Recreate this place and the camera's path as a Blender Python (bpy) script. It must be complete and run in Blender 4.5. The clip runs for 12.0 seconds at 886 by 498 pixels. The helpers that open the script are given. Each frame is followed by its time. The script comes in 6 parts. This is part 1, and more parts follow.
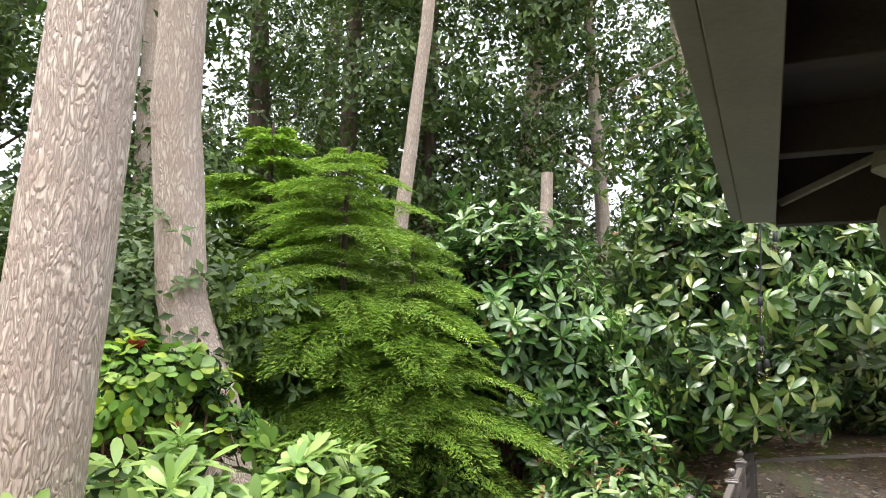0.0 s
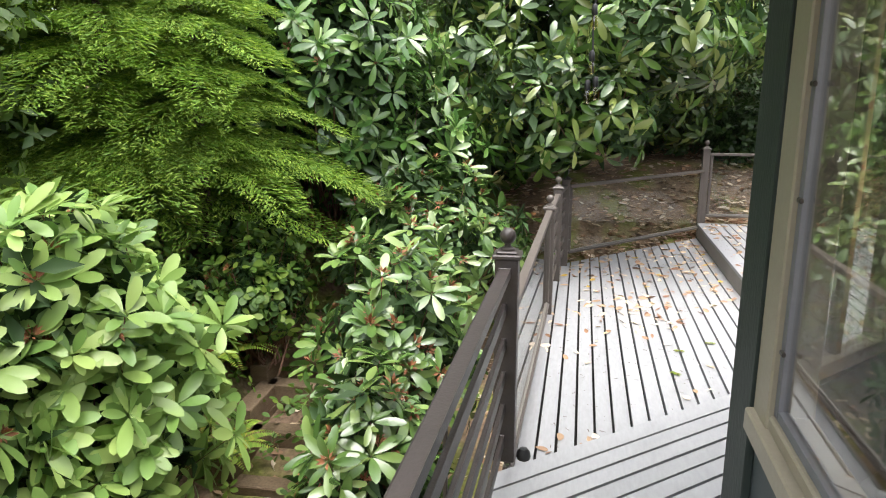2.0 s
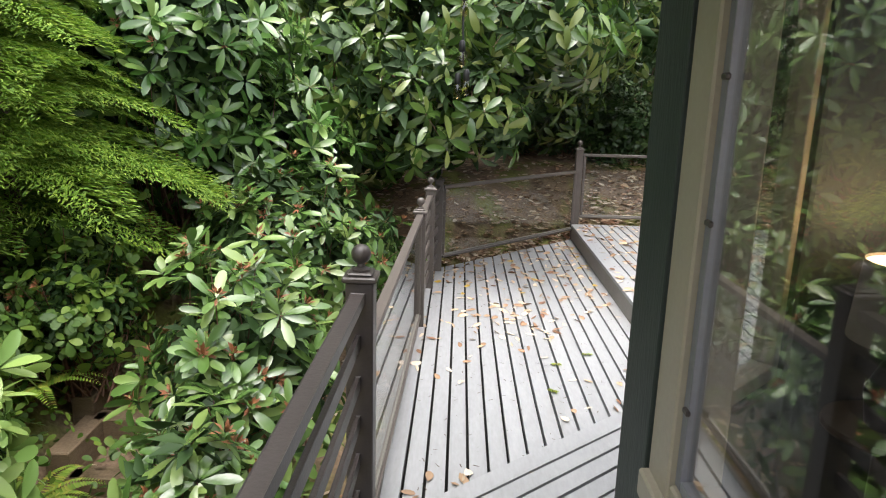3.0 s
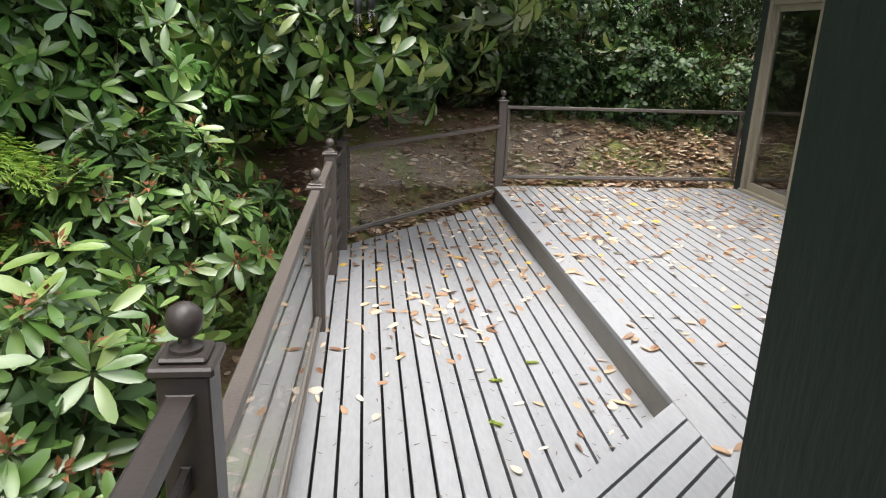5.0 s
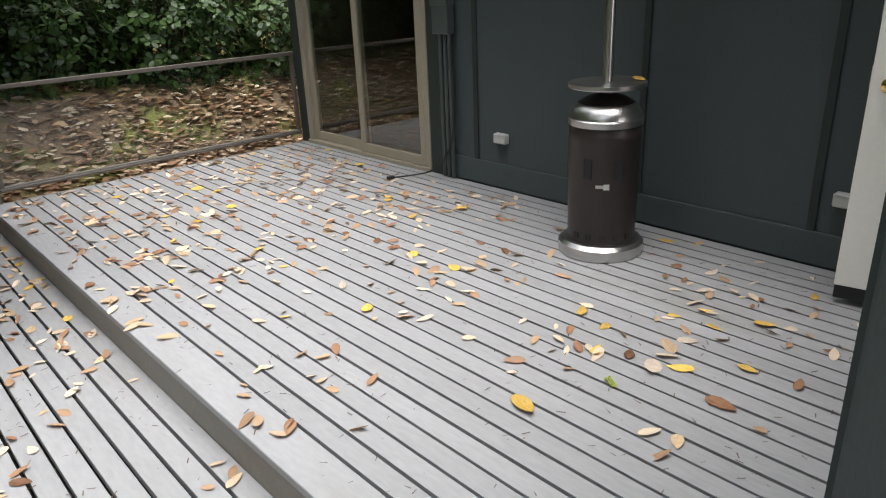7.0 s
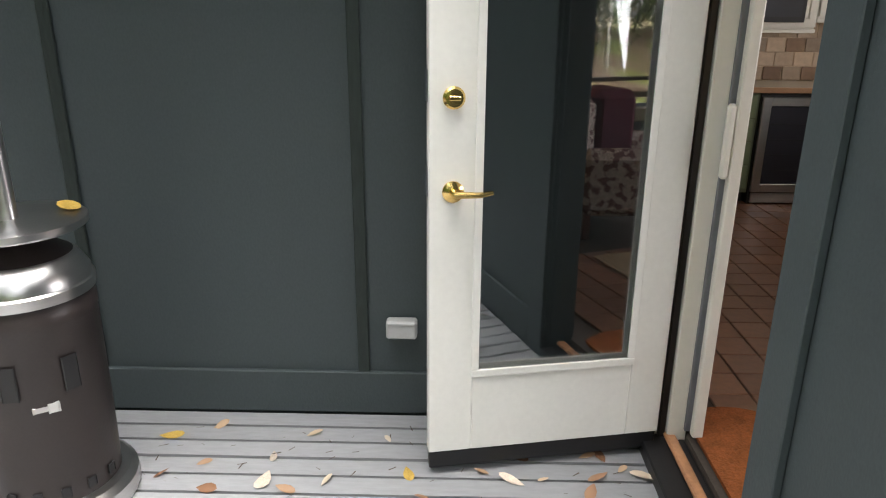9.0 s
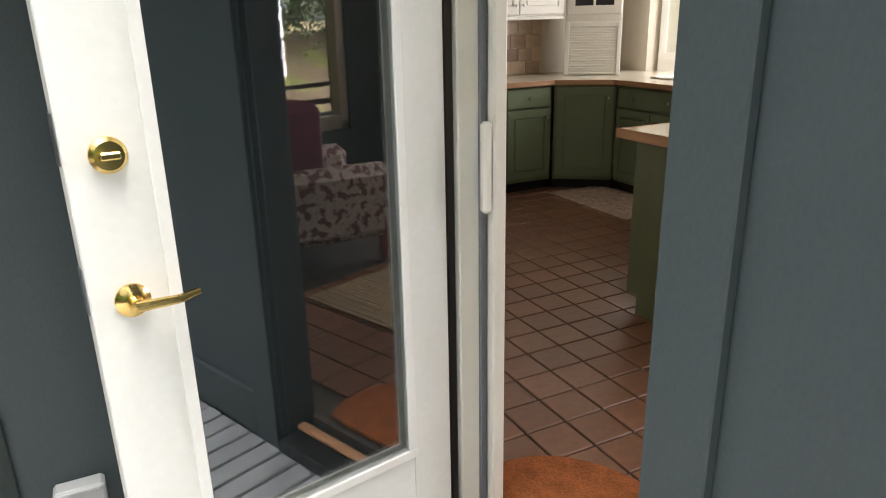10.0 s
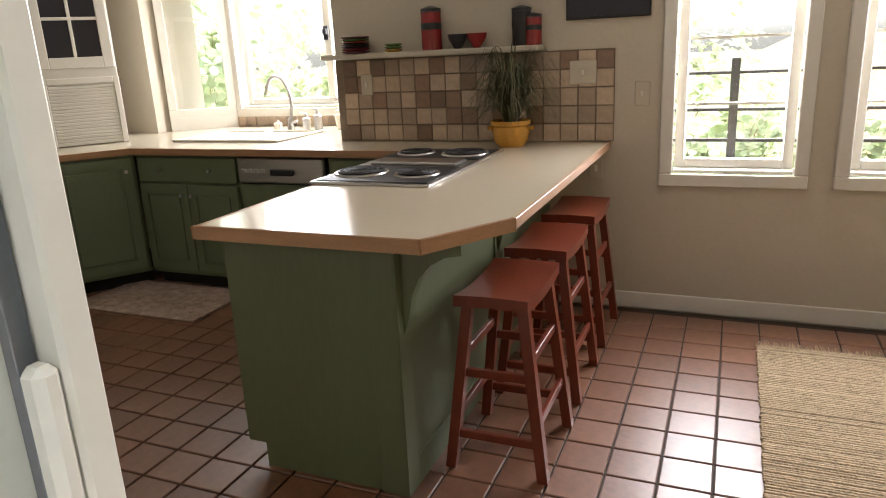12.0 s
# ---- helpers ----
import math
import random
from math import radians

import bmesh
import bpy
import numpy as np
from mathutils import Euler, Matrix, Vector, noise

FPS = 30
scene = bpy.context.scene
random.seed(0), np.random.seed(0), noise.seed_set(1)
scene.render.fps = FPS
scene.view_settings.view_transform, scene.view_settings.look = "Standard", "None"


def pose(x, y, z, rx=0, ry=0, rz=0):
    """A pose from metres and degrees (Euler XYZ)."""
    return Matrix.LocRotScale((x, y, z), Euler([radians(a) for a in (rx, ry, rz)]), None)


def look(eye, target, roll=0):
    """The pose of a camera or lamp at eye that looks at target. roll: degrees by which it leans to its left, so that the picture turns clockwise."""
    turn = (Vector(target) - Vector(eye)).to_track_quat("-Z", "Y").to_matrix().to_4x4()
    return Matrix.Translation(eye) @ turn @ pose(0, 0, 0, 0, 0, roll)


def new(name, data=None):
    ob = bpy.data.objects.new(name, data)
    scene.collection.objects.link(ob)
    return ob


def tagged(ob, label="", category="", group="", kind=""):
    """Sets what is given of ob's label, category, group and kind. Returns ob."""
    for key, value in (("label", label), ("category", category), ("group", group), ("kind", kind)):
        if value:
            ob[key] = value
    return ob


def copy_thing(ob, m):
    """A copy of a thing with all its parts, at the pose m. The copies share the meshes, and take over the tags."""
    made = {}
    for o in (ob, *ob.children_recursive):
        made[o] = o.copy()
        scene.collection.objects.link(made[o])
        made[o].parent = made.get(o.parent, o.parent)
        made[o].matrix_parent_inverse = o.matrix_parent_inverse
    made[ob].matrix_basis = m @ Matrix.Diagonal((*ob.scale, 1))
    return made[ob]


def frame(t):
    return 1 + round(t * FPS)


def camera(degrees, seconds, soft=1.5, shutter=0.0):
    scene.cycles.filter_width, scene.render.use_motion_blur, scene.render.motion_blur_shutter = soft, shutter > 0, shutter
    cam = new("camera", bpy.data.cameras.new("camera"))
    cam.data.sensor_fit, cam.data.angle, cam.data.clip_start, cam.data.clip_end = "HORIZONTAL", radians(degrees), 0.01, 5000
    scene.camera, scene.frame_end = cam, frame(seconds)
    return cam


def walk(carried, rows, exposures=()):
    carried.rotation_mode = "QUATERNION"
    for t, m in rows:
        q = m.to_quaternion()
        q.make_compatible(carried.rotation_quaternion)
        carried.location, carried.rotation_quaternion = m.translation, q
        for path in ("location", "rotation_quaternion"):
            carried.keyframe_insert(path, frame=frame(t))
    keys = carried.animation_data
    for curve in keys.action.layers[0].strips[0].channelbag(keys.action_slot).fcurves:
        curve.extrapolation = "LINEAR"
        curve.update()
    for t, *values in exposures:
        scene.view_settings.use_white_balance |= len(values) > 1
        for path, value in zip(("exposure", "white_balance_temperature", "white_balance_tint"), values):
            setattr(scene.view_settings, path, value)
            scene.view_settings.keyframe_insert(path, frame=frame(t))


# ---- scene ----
cam = camera(65.3, 12.0, soft=1.1)
EXPO = [(0.0, 2.2), (1.0, 2.4), (2.5, 2.05), (3.5, 1.9), (5.5, 1.7), (7.5, 1.45), (9.5, 2.95), (10.5, 3.1), (12.0, 3.2)]
PATH = [
    (0.0, pose(-0.004, 0.003, 1.784, 97.95, -1.27, 25.00)),
    (0.5, pose(0.006, 0.157, 1.764, 89.58, -1.46, 21.11)),
    (1.0, pose(0.034, 0.343, 1.728, 85.30, -1.47, 20.29)),
    (1.5, pose(0.004, 0.550, 1.699, 79.87, -0.32, 18.10)),
    (2.0, pose(-0.089, 0.807, 1.672, 76.89, 0.18, 11.26)),
    (2.5, pose(-0.054, 1.051, 1.661, 76.74, -0.50, 3.30)),
    (3.0, pose(-0.046, 1.323, 1.647, 76.66, -1.59, 1.50)),
    (3.5, pose(-0.075, 1.621, 1.640, 76.62, -2.72, -2.11)),
    (5.5, pose(0.001, 2.809, 1.561, 71.59, -0.66, -10.34)),
    (6.0, pose(0.158, 3.202, 1.530, 71.55, 1.46, -19.22)),
    (6.5, pose(0.312, 3.490, 1.503, 71.55, 2.07, -29.76)),
    (7.0, pose(0.550, 3.770, 1.493, 68.50, 2.31, -42.78)),
    (7.5, pose(0.884, 4.058, 1.487, 67.57, 1.97, -56.02)),
    (9.5, pose(2.147, 4.681, 1.510, 71.86, 0.08, -102.22)),
    (10.0, pose(2.483, 4.663, 1.500, 71.51, 1.14, -116.78)),
    (10.5, look((2.745, 4.621, 1.492), (4.343, 3.573, 0.903), -1.8)),
    (11.0, look((3.036, 4.53, 1.483), (4.426, 3.218, 0.894), -1.6)),
    (11.5, look((3.238, 4.395, 1.489), (4.326, 2.827, 0.889), -2.5)),
    (12.0, look((3.415, 4.173, 1.496), (4.168, 2.403, 0.948), -2.8)),
]
walk(cam, PATH, EXPO)

# ---------------- world and light ----------------
world = bpy.data.worlds.new("world")
scene.world = world
world.use_nodes = True
wn = world.node_tree
sky = wn.nodes.new("ShaderNodeTexSky")
sky.sky_type = "NISHITA"
sky.sun_disc = False
sky.sun_elevation = radians(80)
sky.sun_rotation = radians(195)
sky.air_density, sky.dust_density = 1.0, 4.0
sat = wn.nodes.new("ShaderNodeHueSaturation")
sat.inputs["Saturation"].default_value = 0.25
wn.links.new(sky.outputs[0], sat.inputs["Color"])
wn.links.new(sat.outputs[0], wn.nodes["Background"].inputs[0])
wn.nodes["Background"].inputs[1].default_value = 0.15
sun_data = bpy.data.lights.new("sun", "SUN")
sun_data.energy, sun_data.angle, sun_data.color = 1.2, radians(60), (1.0, 0.96, 0.9)
sun = new("sun", sun_data)
sun.rotation_euler = (radians(5), 0, radians(345))


# ---------------- materials ----------------
def mat(name, col, rough=0.5, metal=0.0, var=0.15, scale=6.0, fine=60.0, bump=0.1, spec=0.5, rnd=0.0, stretch=(1, 1, 1),
        second=None, amount=0.5, island=False, sharp=0.25):
    m = bpy.data.materials.new(name)
    m.use_nodes = True
    nt, b = m.node_tree, m.node_tree.nodes["Principled BSDF"]
    b.inputs["Roughness"].default_value = rough
    b.inputs["Metallic"].default_value = metal
    b.inputs["Specular IOR Level"].default_value = spec
    tc = nt.nodes.new("ShaderNodeTexCoord")
    mp = nt.nodes.new("ShaderNodeMapping")
    mp.inputs["Scale"].default_value = stretch
    nt.links.new(tc.outputs["Object"], mp.inputs[0])
    n1, n2 = nt.nodes.new("ShaderNodeTexNoise"), nt.nodes.new("ShaderNodeTexNoise")
    for n, s in ((n1, scale), (n2, fine)):
        n.inputs["Scale"].default_value, n.inputs["Detail"].default_value = s, 4
        nt.links.new(mp.outputs[0], n.inputs["Vector"])
    base = nt.nodes.new("ShaderNodeRGB")
    base.outputs[0].default_value = (*col, 1)
    out = base.outputs[0]
    if second:
        rp = nt.nodes.new("ShaderNodeMapRange")
        rp.inputs["From Min"].default_value, rp.inputs["From Max"].default_value = amount, amount + sharp
        nt.links.new(n1.outputs[0], rp.inputs[0])
        mx = nt.nodes.new("ShaderNodeMix")
        mx.data_type = "RGBA"
        mx.inputs["B"].default_value = (*second, 1)
        nt.links.new(rp.outputs[0], mx.inputs["Factor"])
        nt.links.new(out, mx.inputs["A"])
        out = mx.outputs["Result"]
    hs = nt.nodes.new("ShaderNodeHueSaturation")
    nt.links.new(out, hs.inputs["Color"])
    add = nt.nodes.new("ShaderNodeMath")
    add.operation = "ADD"
    nt.links.new(n1.outputs[0], add.inputs[0])
    nt.links.new(n2.outputs[0], add.inputs[1])
    val = nt.nodes.new("ShaderNodeMapRange")
    val.inputs["From Min"].default_value, val.inputs["From Max"].default_value = 0.7, 1.3
    val.inputs["To Min"].default_value, val.inputs["To Max"].default_value = 1 - var, 1 + var
    nt.links.new(add.outputs[0], val.inputs[0])
    vout = val.outputs[0]
    if rnd or island:
        src = nt.nodes.new("ShaderNodeNewGeometry").outputs["Random Per Island"] if island else nt.nodes.new("ShaderNodeObjectInfo").outputs["Random"]
        r = nt.nodes.new("ShaderNodeMapRange")
        r.inputs["To Min"].default_value, r.inputs["To Max"].default_value = 1 - rnd, 1 + rnd
        nt.links.new(src, r.inputs[0])
        ml = nt.nodes.new("ShaderNodeMath")
        ml.operation = "MULTIPLY"
        nt.links.new(vout, ml.inputs[0])
        nt.links.new(r.outputs[0], ml.inputs[1])
        vout = ml.outputs[0]
    nt.links.new(vout, hs.inputs["Value"])
    nt.links.new(hs.outputs[0], b.inputs["Base Color"])
    if bump:
        bp = nt.nodes.new("ShaderNodeBump")
        bp.inputs["Strength"].default_value, bp.inputs["Distance"].default_value = bump, 0.01
        nt.links.new(add.outputs[0], bp.inputs["Height"])
        nt.links.new(bp.outputs[0], b.inputs["Normal"])
    return m


def leafmat(name, c0, c1, c2, rough=0.35, trans=0.25, spec=0.5, tone=(1.45, 1.35, 0.95)):
    """Three leaf colours, one picked for each leaf."""
    m = bpy.data.materials.new(name)
    m.use_nodes = True
    nt, b = m.node_tree, m.node_tree.nodes["Principled BSDF"]
    g = nt.nodes.new("ShaderNodeNewGeometry")
    cr = nt.nodes.new("ShaderNodeValToRGB")
    e = cr.color_ramp.elements
    c0, c1, c2 = [(c[0] * tone[0], c[1] * tone[1], c[2] * tone[2]) for c in (c0, c1, c2)]
    e[0].color, e[1].color = (*c0, 1), (*c2, 1)
    e.new(0.55).color = (*c1, 1)
    nt.links.new(g.outputs["Random Per Island"], cr.inputs[0])
    n = nt.nodes.new("ShaderNodeTexNoise")
    n.inputs["Scale"].default_value = 1.3
    tc = nt.nodes.new("ShaderNodeTexCoord")
    nt.links.new(tc.outputs["Object"], n.inputs["Vector"])
    hs = nt.nodes.new("ShaderNodeHueSaturation")
    mr = nt.nodes.new("ShaderNodeMapRange")
    mr.inputs["From Min"].default_value, mr.inputs["From Max"].default_value = 0.3, 0.7
    mr.inputs["To Min"].default_value, mr.inputs["To Max"].default_value = 0.75, 1.25
    nt.links.new(n.outputs[0], mr.inputs[0])
    nt.links.new(mr.outputs[0], hs.inputs["Value"])
    nt.links.new(cr.outputs[0], hs.inputs["Color"])
    nt.links.new(hs.outputs[0], b.inputs["Base Color"])
    b.inputs["Roughness"].default_value, b.inputs["Specular IOR Level"].default_value = rough, spec
    t = nt.nodes.new("ShaderNodeBsdfTranslucent")
    nt.links.new(hs.outputs[0], t.inputs[0])
    mx = nt.nodes.new("ShaderNodeMixShader")
    mx.inputs[0].default_value = trans
    nt.links.new(b.outputs[0], mx.inputs[1])
    nt.links.new(t.outputs[0], mx.inputs[2])
    nt.links.new(mx.outputs[0], nt.nodes["Material Output"].inputs[0])
    return m


def barkmat(name, c0, c1, dark):
    """Plates of bark parted by dark upright furrows."""
    m = bpy.data.materials.new(name)
    m.use_nodes = True
    nt, b = m.node_tree, m.node_tree.nodes["Principled BSDF"]
    b.inputs["Roughness"].default_value = 0.9
    tc, mp = nt.nodes.new("ShaderNodeTexCoord"), nt.nodes.new("ShaderNodeMapping")
    mp.inputs["Scale"].default_value = (1.0, 1.0, 0.24)
    nt.links.new(tc.outputs["Object"], mp.inputs[0])
    warp = nt.nodes.new("ShaderNodeTexNoise")
    warp.inputs["Scale"].default_value, warp.inputs["Detail"].default_value = 9, 4
    nt.links.new(mp.outputs[0], warp.inputs["Vector"])
    ad = nt.nodes.new("ShaderNodeVectorMath")
    ad.operation = "MULTIPLY_ADD"
    ad.inputs[1].default_value = (0.22, 0.22, 0.22)
    nt.links.new(warp.outputs["Color"], ad.inputs[0])
    nt.links.new(mp.outputs[0], ad.inputs[2])
    vo = nt.nodes.new("ShaderNodeTexVoronoi")
    vo.feature = "DISTANCE_TO_EDGE"
    vo.inputs["Scale"].default_value = 34
    nt.links.new(ad.outputs[0], vo.inputs["Vector"])
    rp = nt.nodes.new("ShaderNodeMapRange")
    rp.inputs["From Max"].default_value = 0.30
    nt.links.new(vo.outputs[0], rp.inputs[0])
    n2 = nt.nodes.new("ShaderNodeTexNoise")
    n2.inputs["Scale"].default_value, n2.inputs["Detail"].default_value = 5, 8
    nt.links.new(tc.outputs["Object"], n2.inputs["Vector"])
    tone = nt.nodes.new("ShaderNodeMix")
    tone.data_type = "RGBA"
    tone.inputs["A"].default_value, tone.inputs["B"].default_value = (*c0, 1), (*c1, 1)
    st = nt.nodes.new("ShaderNodeMapRange")
    st.inputs["From Min"].default_value, st.inputs["From Max"].default_value = 0.42, 0.62
    nt.links.new(n2.outputs[0], st.inputs[0])
    nt.links.new(st.outputs[0], tone.inputs["Factor"])
    mx = nt.nodes.new("ShaderNodeMix")
    mx.data_type = "RGBA"
    mx.inputs["A"].default_value = (*dark, 1)
    nt.links.new(tone.outputs["Result"], mx.inputs["B"])
    nt.links.new(rp.outputs[0], mx.inputs["Factor"])
    nt.links.new(mx.outputs["Result"], b.inputs["Base Color"])
    hsum = nt.nodes.new("ShaderNodeMath")
    hsum.operation = "ADD"
    nt.links.new(rp.outputs[0], hsum.inputs[0])
    nt.links.new(n2.outputs[0], hsum.inputs[1])
    bp = nt.nodes.new("ShaderNodeBump")
    bp.inputs["Strength"].default_value, bp.inputs["Distance"].default_value = 0.6, 0.02
    nt.links.new(hsum.outputs[0], bp.inputs["Height"])
    nt.links.new(bp.outputs[0], b.inputs["Normal"])
    return m


def glassmat(name, tint=(1, 1, 1), gain=1.0):
    m = bpy.data.materials.new(name)
    m.use_nodes = True
    nt = m.node_tree
    nt.nodes.remove(nt.nodes["Principled BSDF"])
    tr, gl = nt.nodes.new("ShaderNodeBsdfTransparent"), nt.nodes.new("ShaderNodeBsdfGlossy")
    tr.inputs[0].default_value = (*tint, 1)
    gl.inputs["Roughness"].default_value = 0.01
    fr = nt.nodes.new("ShaderNodeLayerWeight")
    fr.inputs[0].default_value = 0.5
    pw = nt.nodes.new("ShaderNodeMath")
    pw.operation = "POWER"
    pw.inputs[1].default_value = 5.0
    nt.links.new(fr.outputs["Facing"], pw.inputs[0])
    ml = nt.nodes.new("ShaderNodeMath")
    ml.operation, ml.use_clamp = "MULTIPLY_ADD", True
    ml.inputs[1].default_value, ml.inputs[2].default_value = 0.95, 0.045 * gain
    nt.links.new(pw.outputs[0], ml.inputs[0])
    mx = nt.nodes.new("ShaderNodeMixShader")
    nt.links.new(ml.outputs[0], mx.inputs[0])
    nt.links.new(tr.outputs[0], mx.inputs[1])
    nt.links.new(gl.outputs[0], mx.inputs[2])
    nt.links.new(mx.outputs[0], nt.nodes["Material Output"].inputs[0])
    return m


def glowmat(name, col, power):
    m = bpy.data.materials.new(name)
    m.use_nodes = True
    b = m.node_tree.nodes["Principled BSDF"]
    b.inputs["Base Color"].default_value = (*col, 1)
    b.inputs["Emission Color"].default_value = (*col, 1)
    b.inputs["Emission Strength"].default_value = power
    return m


M_deck = mat("deck paint", (0.275, 0.279, 0.288), 0.55, 0, 0.10, 2.5, 55, 0.12, 0.4, 0.05, (1, 0.25, 1), (0.19, 0.185, 0.175), 0.60)
M_deck_side = mat("deck fascia paint", (0.20, 0.185, 0.165), 0.6, 0, 0.12, 4, 60, 0.12)
# near-black that stands in for shade below boards and in toe recesses
M_under = mat("near-black shade fill", (0.012, 0.011, 0.010), 0.95)
M_siding = mat("green siding", (0.051, 0.065, 0.068), 0.6, 0, 0.10, 1.6, 140, 0.09, 0.4, 0, (1, 1, 0.6), (0.045, 0.057, 0.060), 0.5)
M_trim = mat("weathered green trim", (0.021, 0.030, 0.027), 0.6, 0, 0.2, 6, 80, 0.3, 0.4, 0, (1, 1, 0.2))
M_cream = mat("cream paint", (0.72, 0.70, 0.63), 0.38, 0, 0.03, 3, 40, 0.03)
M_white = mat("white door paint", (0.80, 0.79, 0.74), 0.35, 0, 0.03, 4, 50, 0.03)
M_beige = mat("beige window frame", (0.28, 0.25, 0.19), 0.45, 0, 0.06, 5, 60, 0.05)
M_alu = mat("grey aluminium", (0.19, 0.195, 0.215), 0.45, 0.3, 0.06, 8, 90, 0.03)
M_rail = mat("taupe rail paint", (0.105, 0.088, 0.078), 0.42, 0, 0.14, 9, 90, 0.10)
# darker copy of M_rail's paint for the newel and walkway rail in shade
M_rail_dark = mat("taupe rail paint, shaded copy", (0.042, 0.034, 0.031), 0.42, 0, 0.14, 9, 90, 0.10)
M_black = mat("black plastic", (0.009, 0.009, 0.010), 0.45, 0, 0.1, 12, 90, 0.03)
M_steel = mat("brushed steel", (0.55, 0.54, 0.53), 0.28, 1.0, 0.06, 5, 120, 0.04, stretch=(1, 1, 12))
M_heater = mat("dark brown powder coat", (0.024, 0.018, 0.017), 0.40, 0.1, 0.1, 9, 120, 0.05)
M_brass = mat("polished brass", (0.78, 0.55, 0.20), 0.18, 1.0, 0.06, 9, 90, 0.02)
M_grey_box = mat("green utility paint", (0.05, 0.062, 0.06), 0.5, 0, 0.1, 9, 80, 0.05)
M_splash_grout = mat("beige tile grout", (0.22, 0.17, 0.12), 0.9, 0, 0.15, 20, 90, 0.2)
M_outlet = mat("white plastic cover", (0.45, 0.45, 0.44), 0.4, 0, 0.04, 9, 80, 0.02)
M_glass = glassmat("clear glass", (0.97, 0.98, 0.97))
M_glass_rail = glassmat("clear rail glass", (0.94, 0.96, 0.94), 1.2)
M_glass_win = glassmat("window glass", (0.90, 0.91, 0.89), 3.2)
M_glass_door = glassmat("door glass", (0.82, 0.85, 0.86), 7.0)
M_bark = barkmat("pale furrowed bark", (0.56, 0.475, 0.405), (0.47, 0.37, 0.31), (0.35, 0.27, 0.23))
M_bark2 = mat("dark bark", (0.10, 0.075, 0.06), 0.9, 0, 0.3, 8, 40, 0.8, 0.2, 0, (1.5, 1.5, 0.3))
M_stem = mat("reddish brown twig", (0.14, 0.07, 0.045), 0.8, 0, 0.25, 12, 60, 0.3)
M_timber = mat("weathered timber", (0.17, 0.12, 0.075), 0.8, 0, 0.3, 6, 50, 0.5, 0.3, 0, (1, 1, 4), (0.09, 0.07, 0.045), 0.55)
M_soil = mat("forest soil with moss", (0.21, 0.145, 0.098), 0.95, 0, 0.45, 1.7, 30, 1.0, 0.2, 0, (1, 1, 1), (0.15, 0.155, 0.045), 0.48, sharp=0.12)
M_roof = mat("dark soffit boards", (0.035, 0.030, 0.028), 0.8, 0, 0.2, 5, 60, 0.2, 0.3, 0, (1, 6, 1))
M_fascia = mat("olive grey fascia", (0.12, 0.12, 0.10), 0.6, 0, 0.15, 4, 60, 0.15)
M_galv = mat("galvanised metal", (0.20, 0.195, 0.175), 0.8, 0.2, 0.18, 14, 80, 0.15)
M_sage = mat("sage green cabinet paint", (0.128, 0.160, 0.088), 0.42, 0, 0.06, 4, 60, 0.04)
M_sage2 = mat("sage green panel", (0.108, 0.130, 0.068), 0.42, 0, 0.08, 3, 70, 0.05, stretch=(1, 1, 0.2))
M_counter = mat("cream laminate", (0.60, 0.53, 0.41), 0.14, 0, 0.02, 30, 200, 0.0)
M_oak = mat("oak edging", (0.36, 0.20, 0.10), 0.4, 0, 0.18, 5, 70, 0.08, stretch=(1, 1, 6))
M_kwall = mat("cream wall paint", (0.52, 0.47, 0.38), 0.7, 0, 0.04, 2, 60, 0.05)
M_ceil = mat("white ceiling", (0.72, 0.70, 0.64), 0.8, 0, 0.03, 2, 60, 0.05)
M_tile = mat("terracotta floor tile", (0.165, 0.070, 0.034), 0.36, 0, 0.22, 3, 30, 0.06, 1.0, 0.16, (1, 1, 1), (0.13, 0.062, 0.036), 0.55)
M_grout = mat("dark grout", (0.07, 0.055, 0.045), 0.9, 0, 0.2, 20, 90, 0.2)
M_splash = mat("glazed wall tile", (0.42, 0.32, 0.23), 0.28, 0, 0.12, 5, 40, 0.05, 0.5, 0.30)
M_splash2 = mat("brown glazed tile", (0.22, 0.14, 0.09), 0.28, 0, 0.12, 5, 40, 0.05, 0.5, 0.25)
M_stool = mat("cherry stained wood", (0.135, 0.026, 0.011), 0.28, 0, 0.2, 5, 60, 0.05, 0.5, 0, (1, 1, 0.3))
M_jute = mat("woven jute", (0.40, 0.315, 0.205), 0.9, 0, 0.35, 30, 120, 0.6, 0.2, 0.10, (1, 1, 1), (0.30, 0.22, 0.14), 0.52, island=True)
M_mat = mat("pink grey woven rug", (0.36, 0.27, 0.22), 0.9, 0, 0.4, 22, 120, 0.6, 0.2)
M_doormat = mat("rust brown door mat", (0.24, 0.075, 0.022), 0.9, 0, 0.35, 14, 120, 0.6, 0.2)
M_coil = mat("black coil", (0.02, 0.02, 0.02), 0.5, 0.2, 0.1, 9, 80, 0.05)
M_yellow = mat("mustard glazed pot", (0.55, 0.28, 0.04), 0.25, 0, 0.1, 6, 60, 0.03)
M_red = mat("red glazed ceramic", (0.25, 0.02, 0.02), 0.25, 0, 0.1, 6, 60, 0.02)
M_dishgreen = mat("green glazed ceramic", (0.10, 0.20, 0.06), 0.25, 0, 0.1, 6, 60, 0.02)
M_porc = mat("cream porcelain", (0.75, 0.70, 0.60), 0.15, 0, 0.02, 5, 60, 0.0)
M_copper = mat("worn oak threshold", (0.40, 0.20, 0.10), 0.45, 0, 0.2, 8, 60, 0.1)
M_navy = mat("dark picture panel", (0.015, 0.015, 0.022), 0.35, 0, 0.1, 6, 60, 0.0)
M_shade = glowmat("lit lamp shade", (1.0, 0.72, 0.42), 1.2)
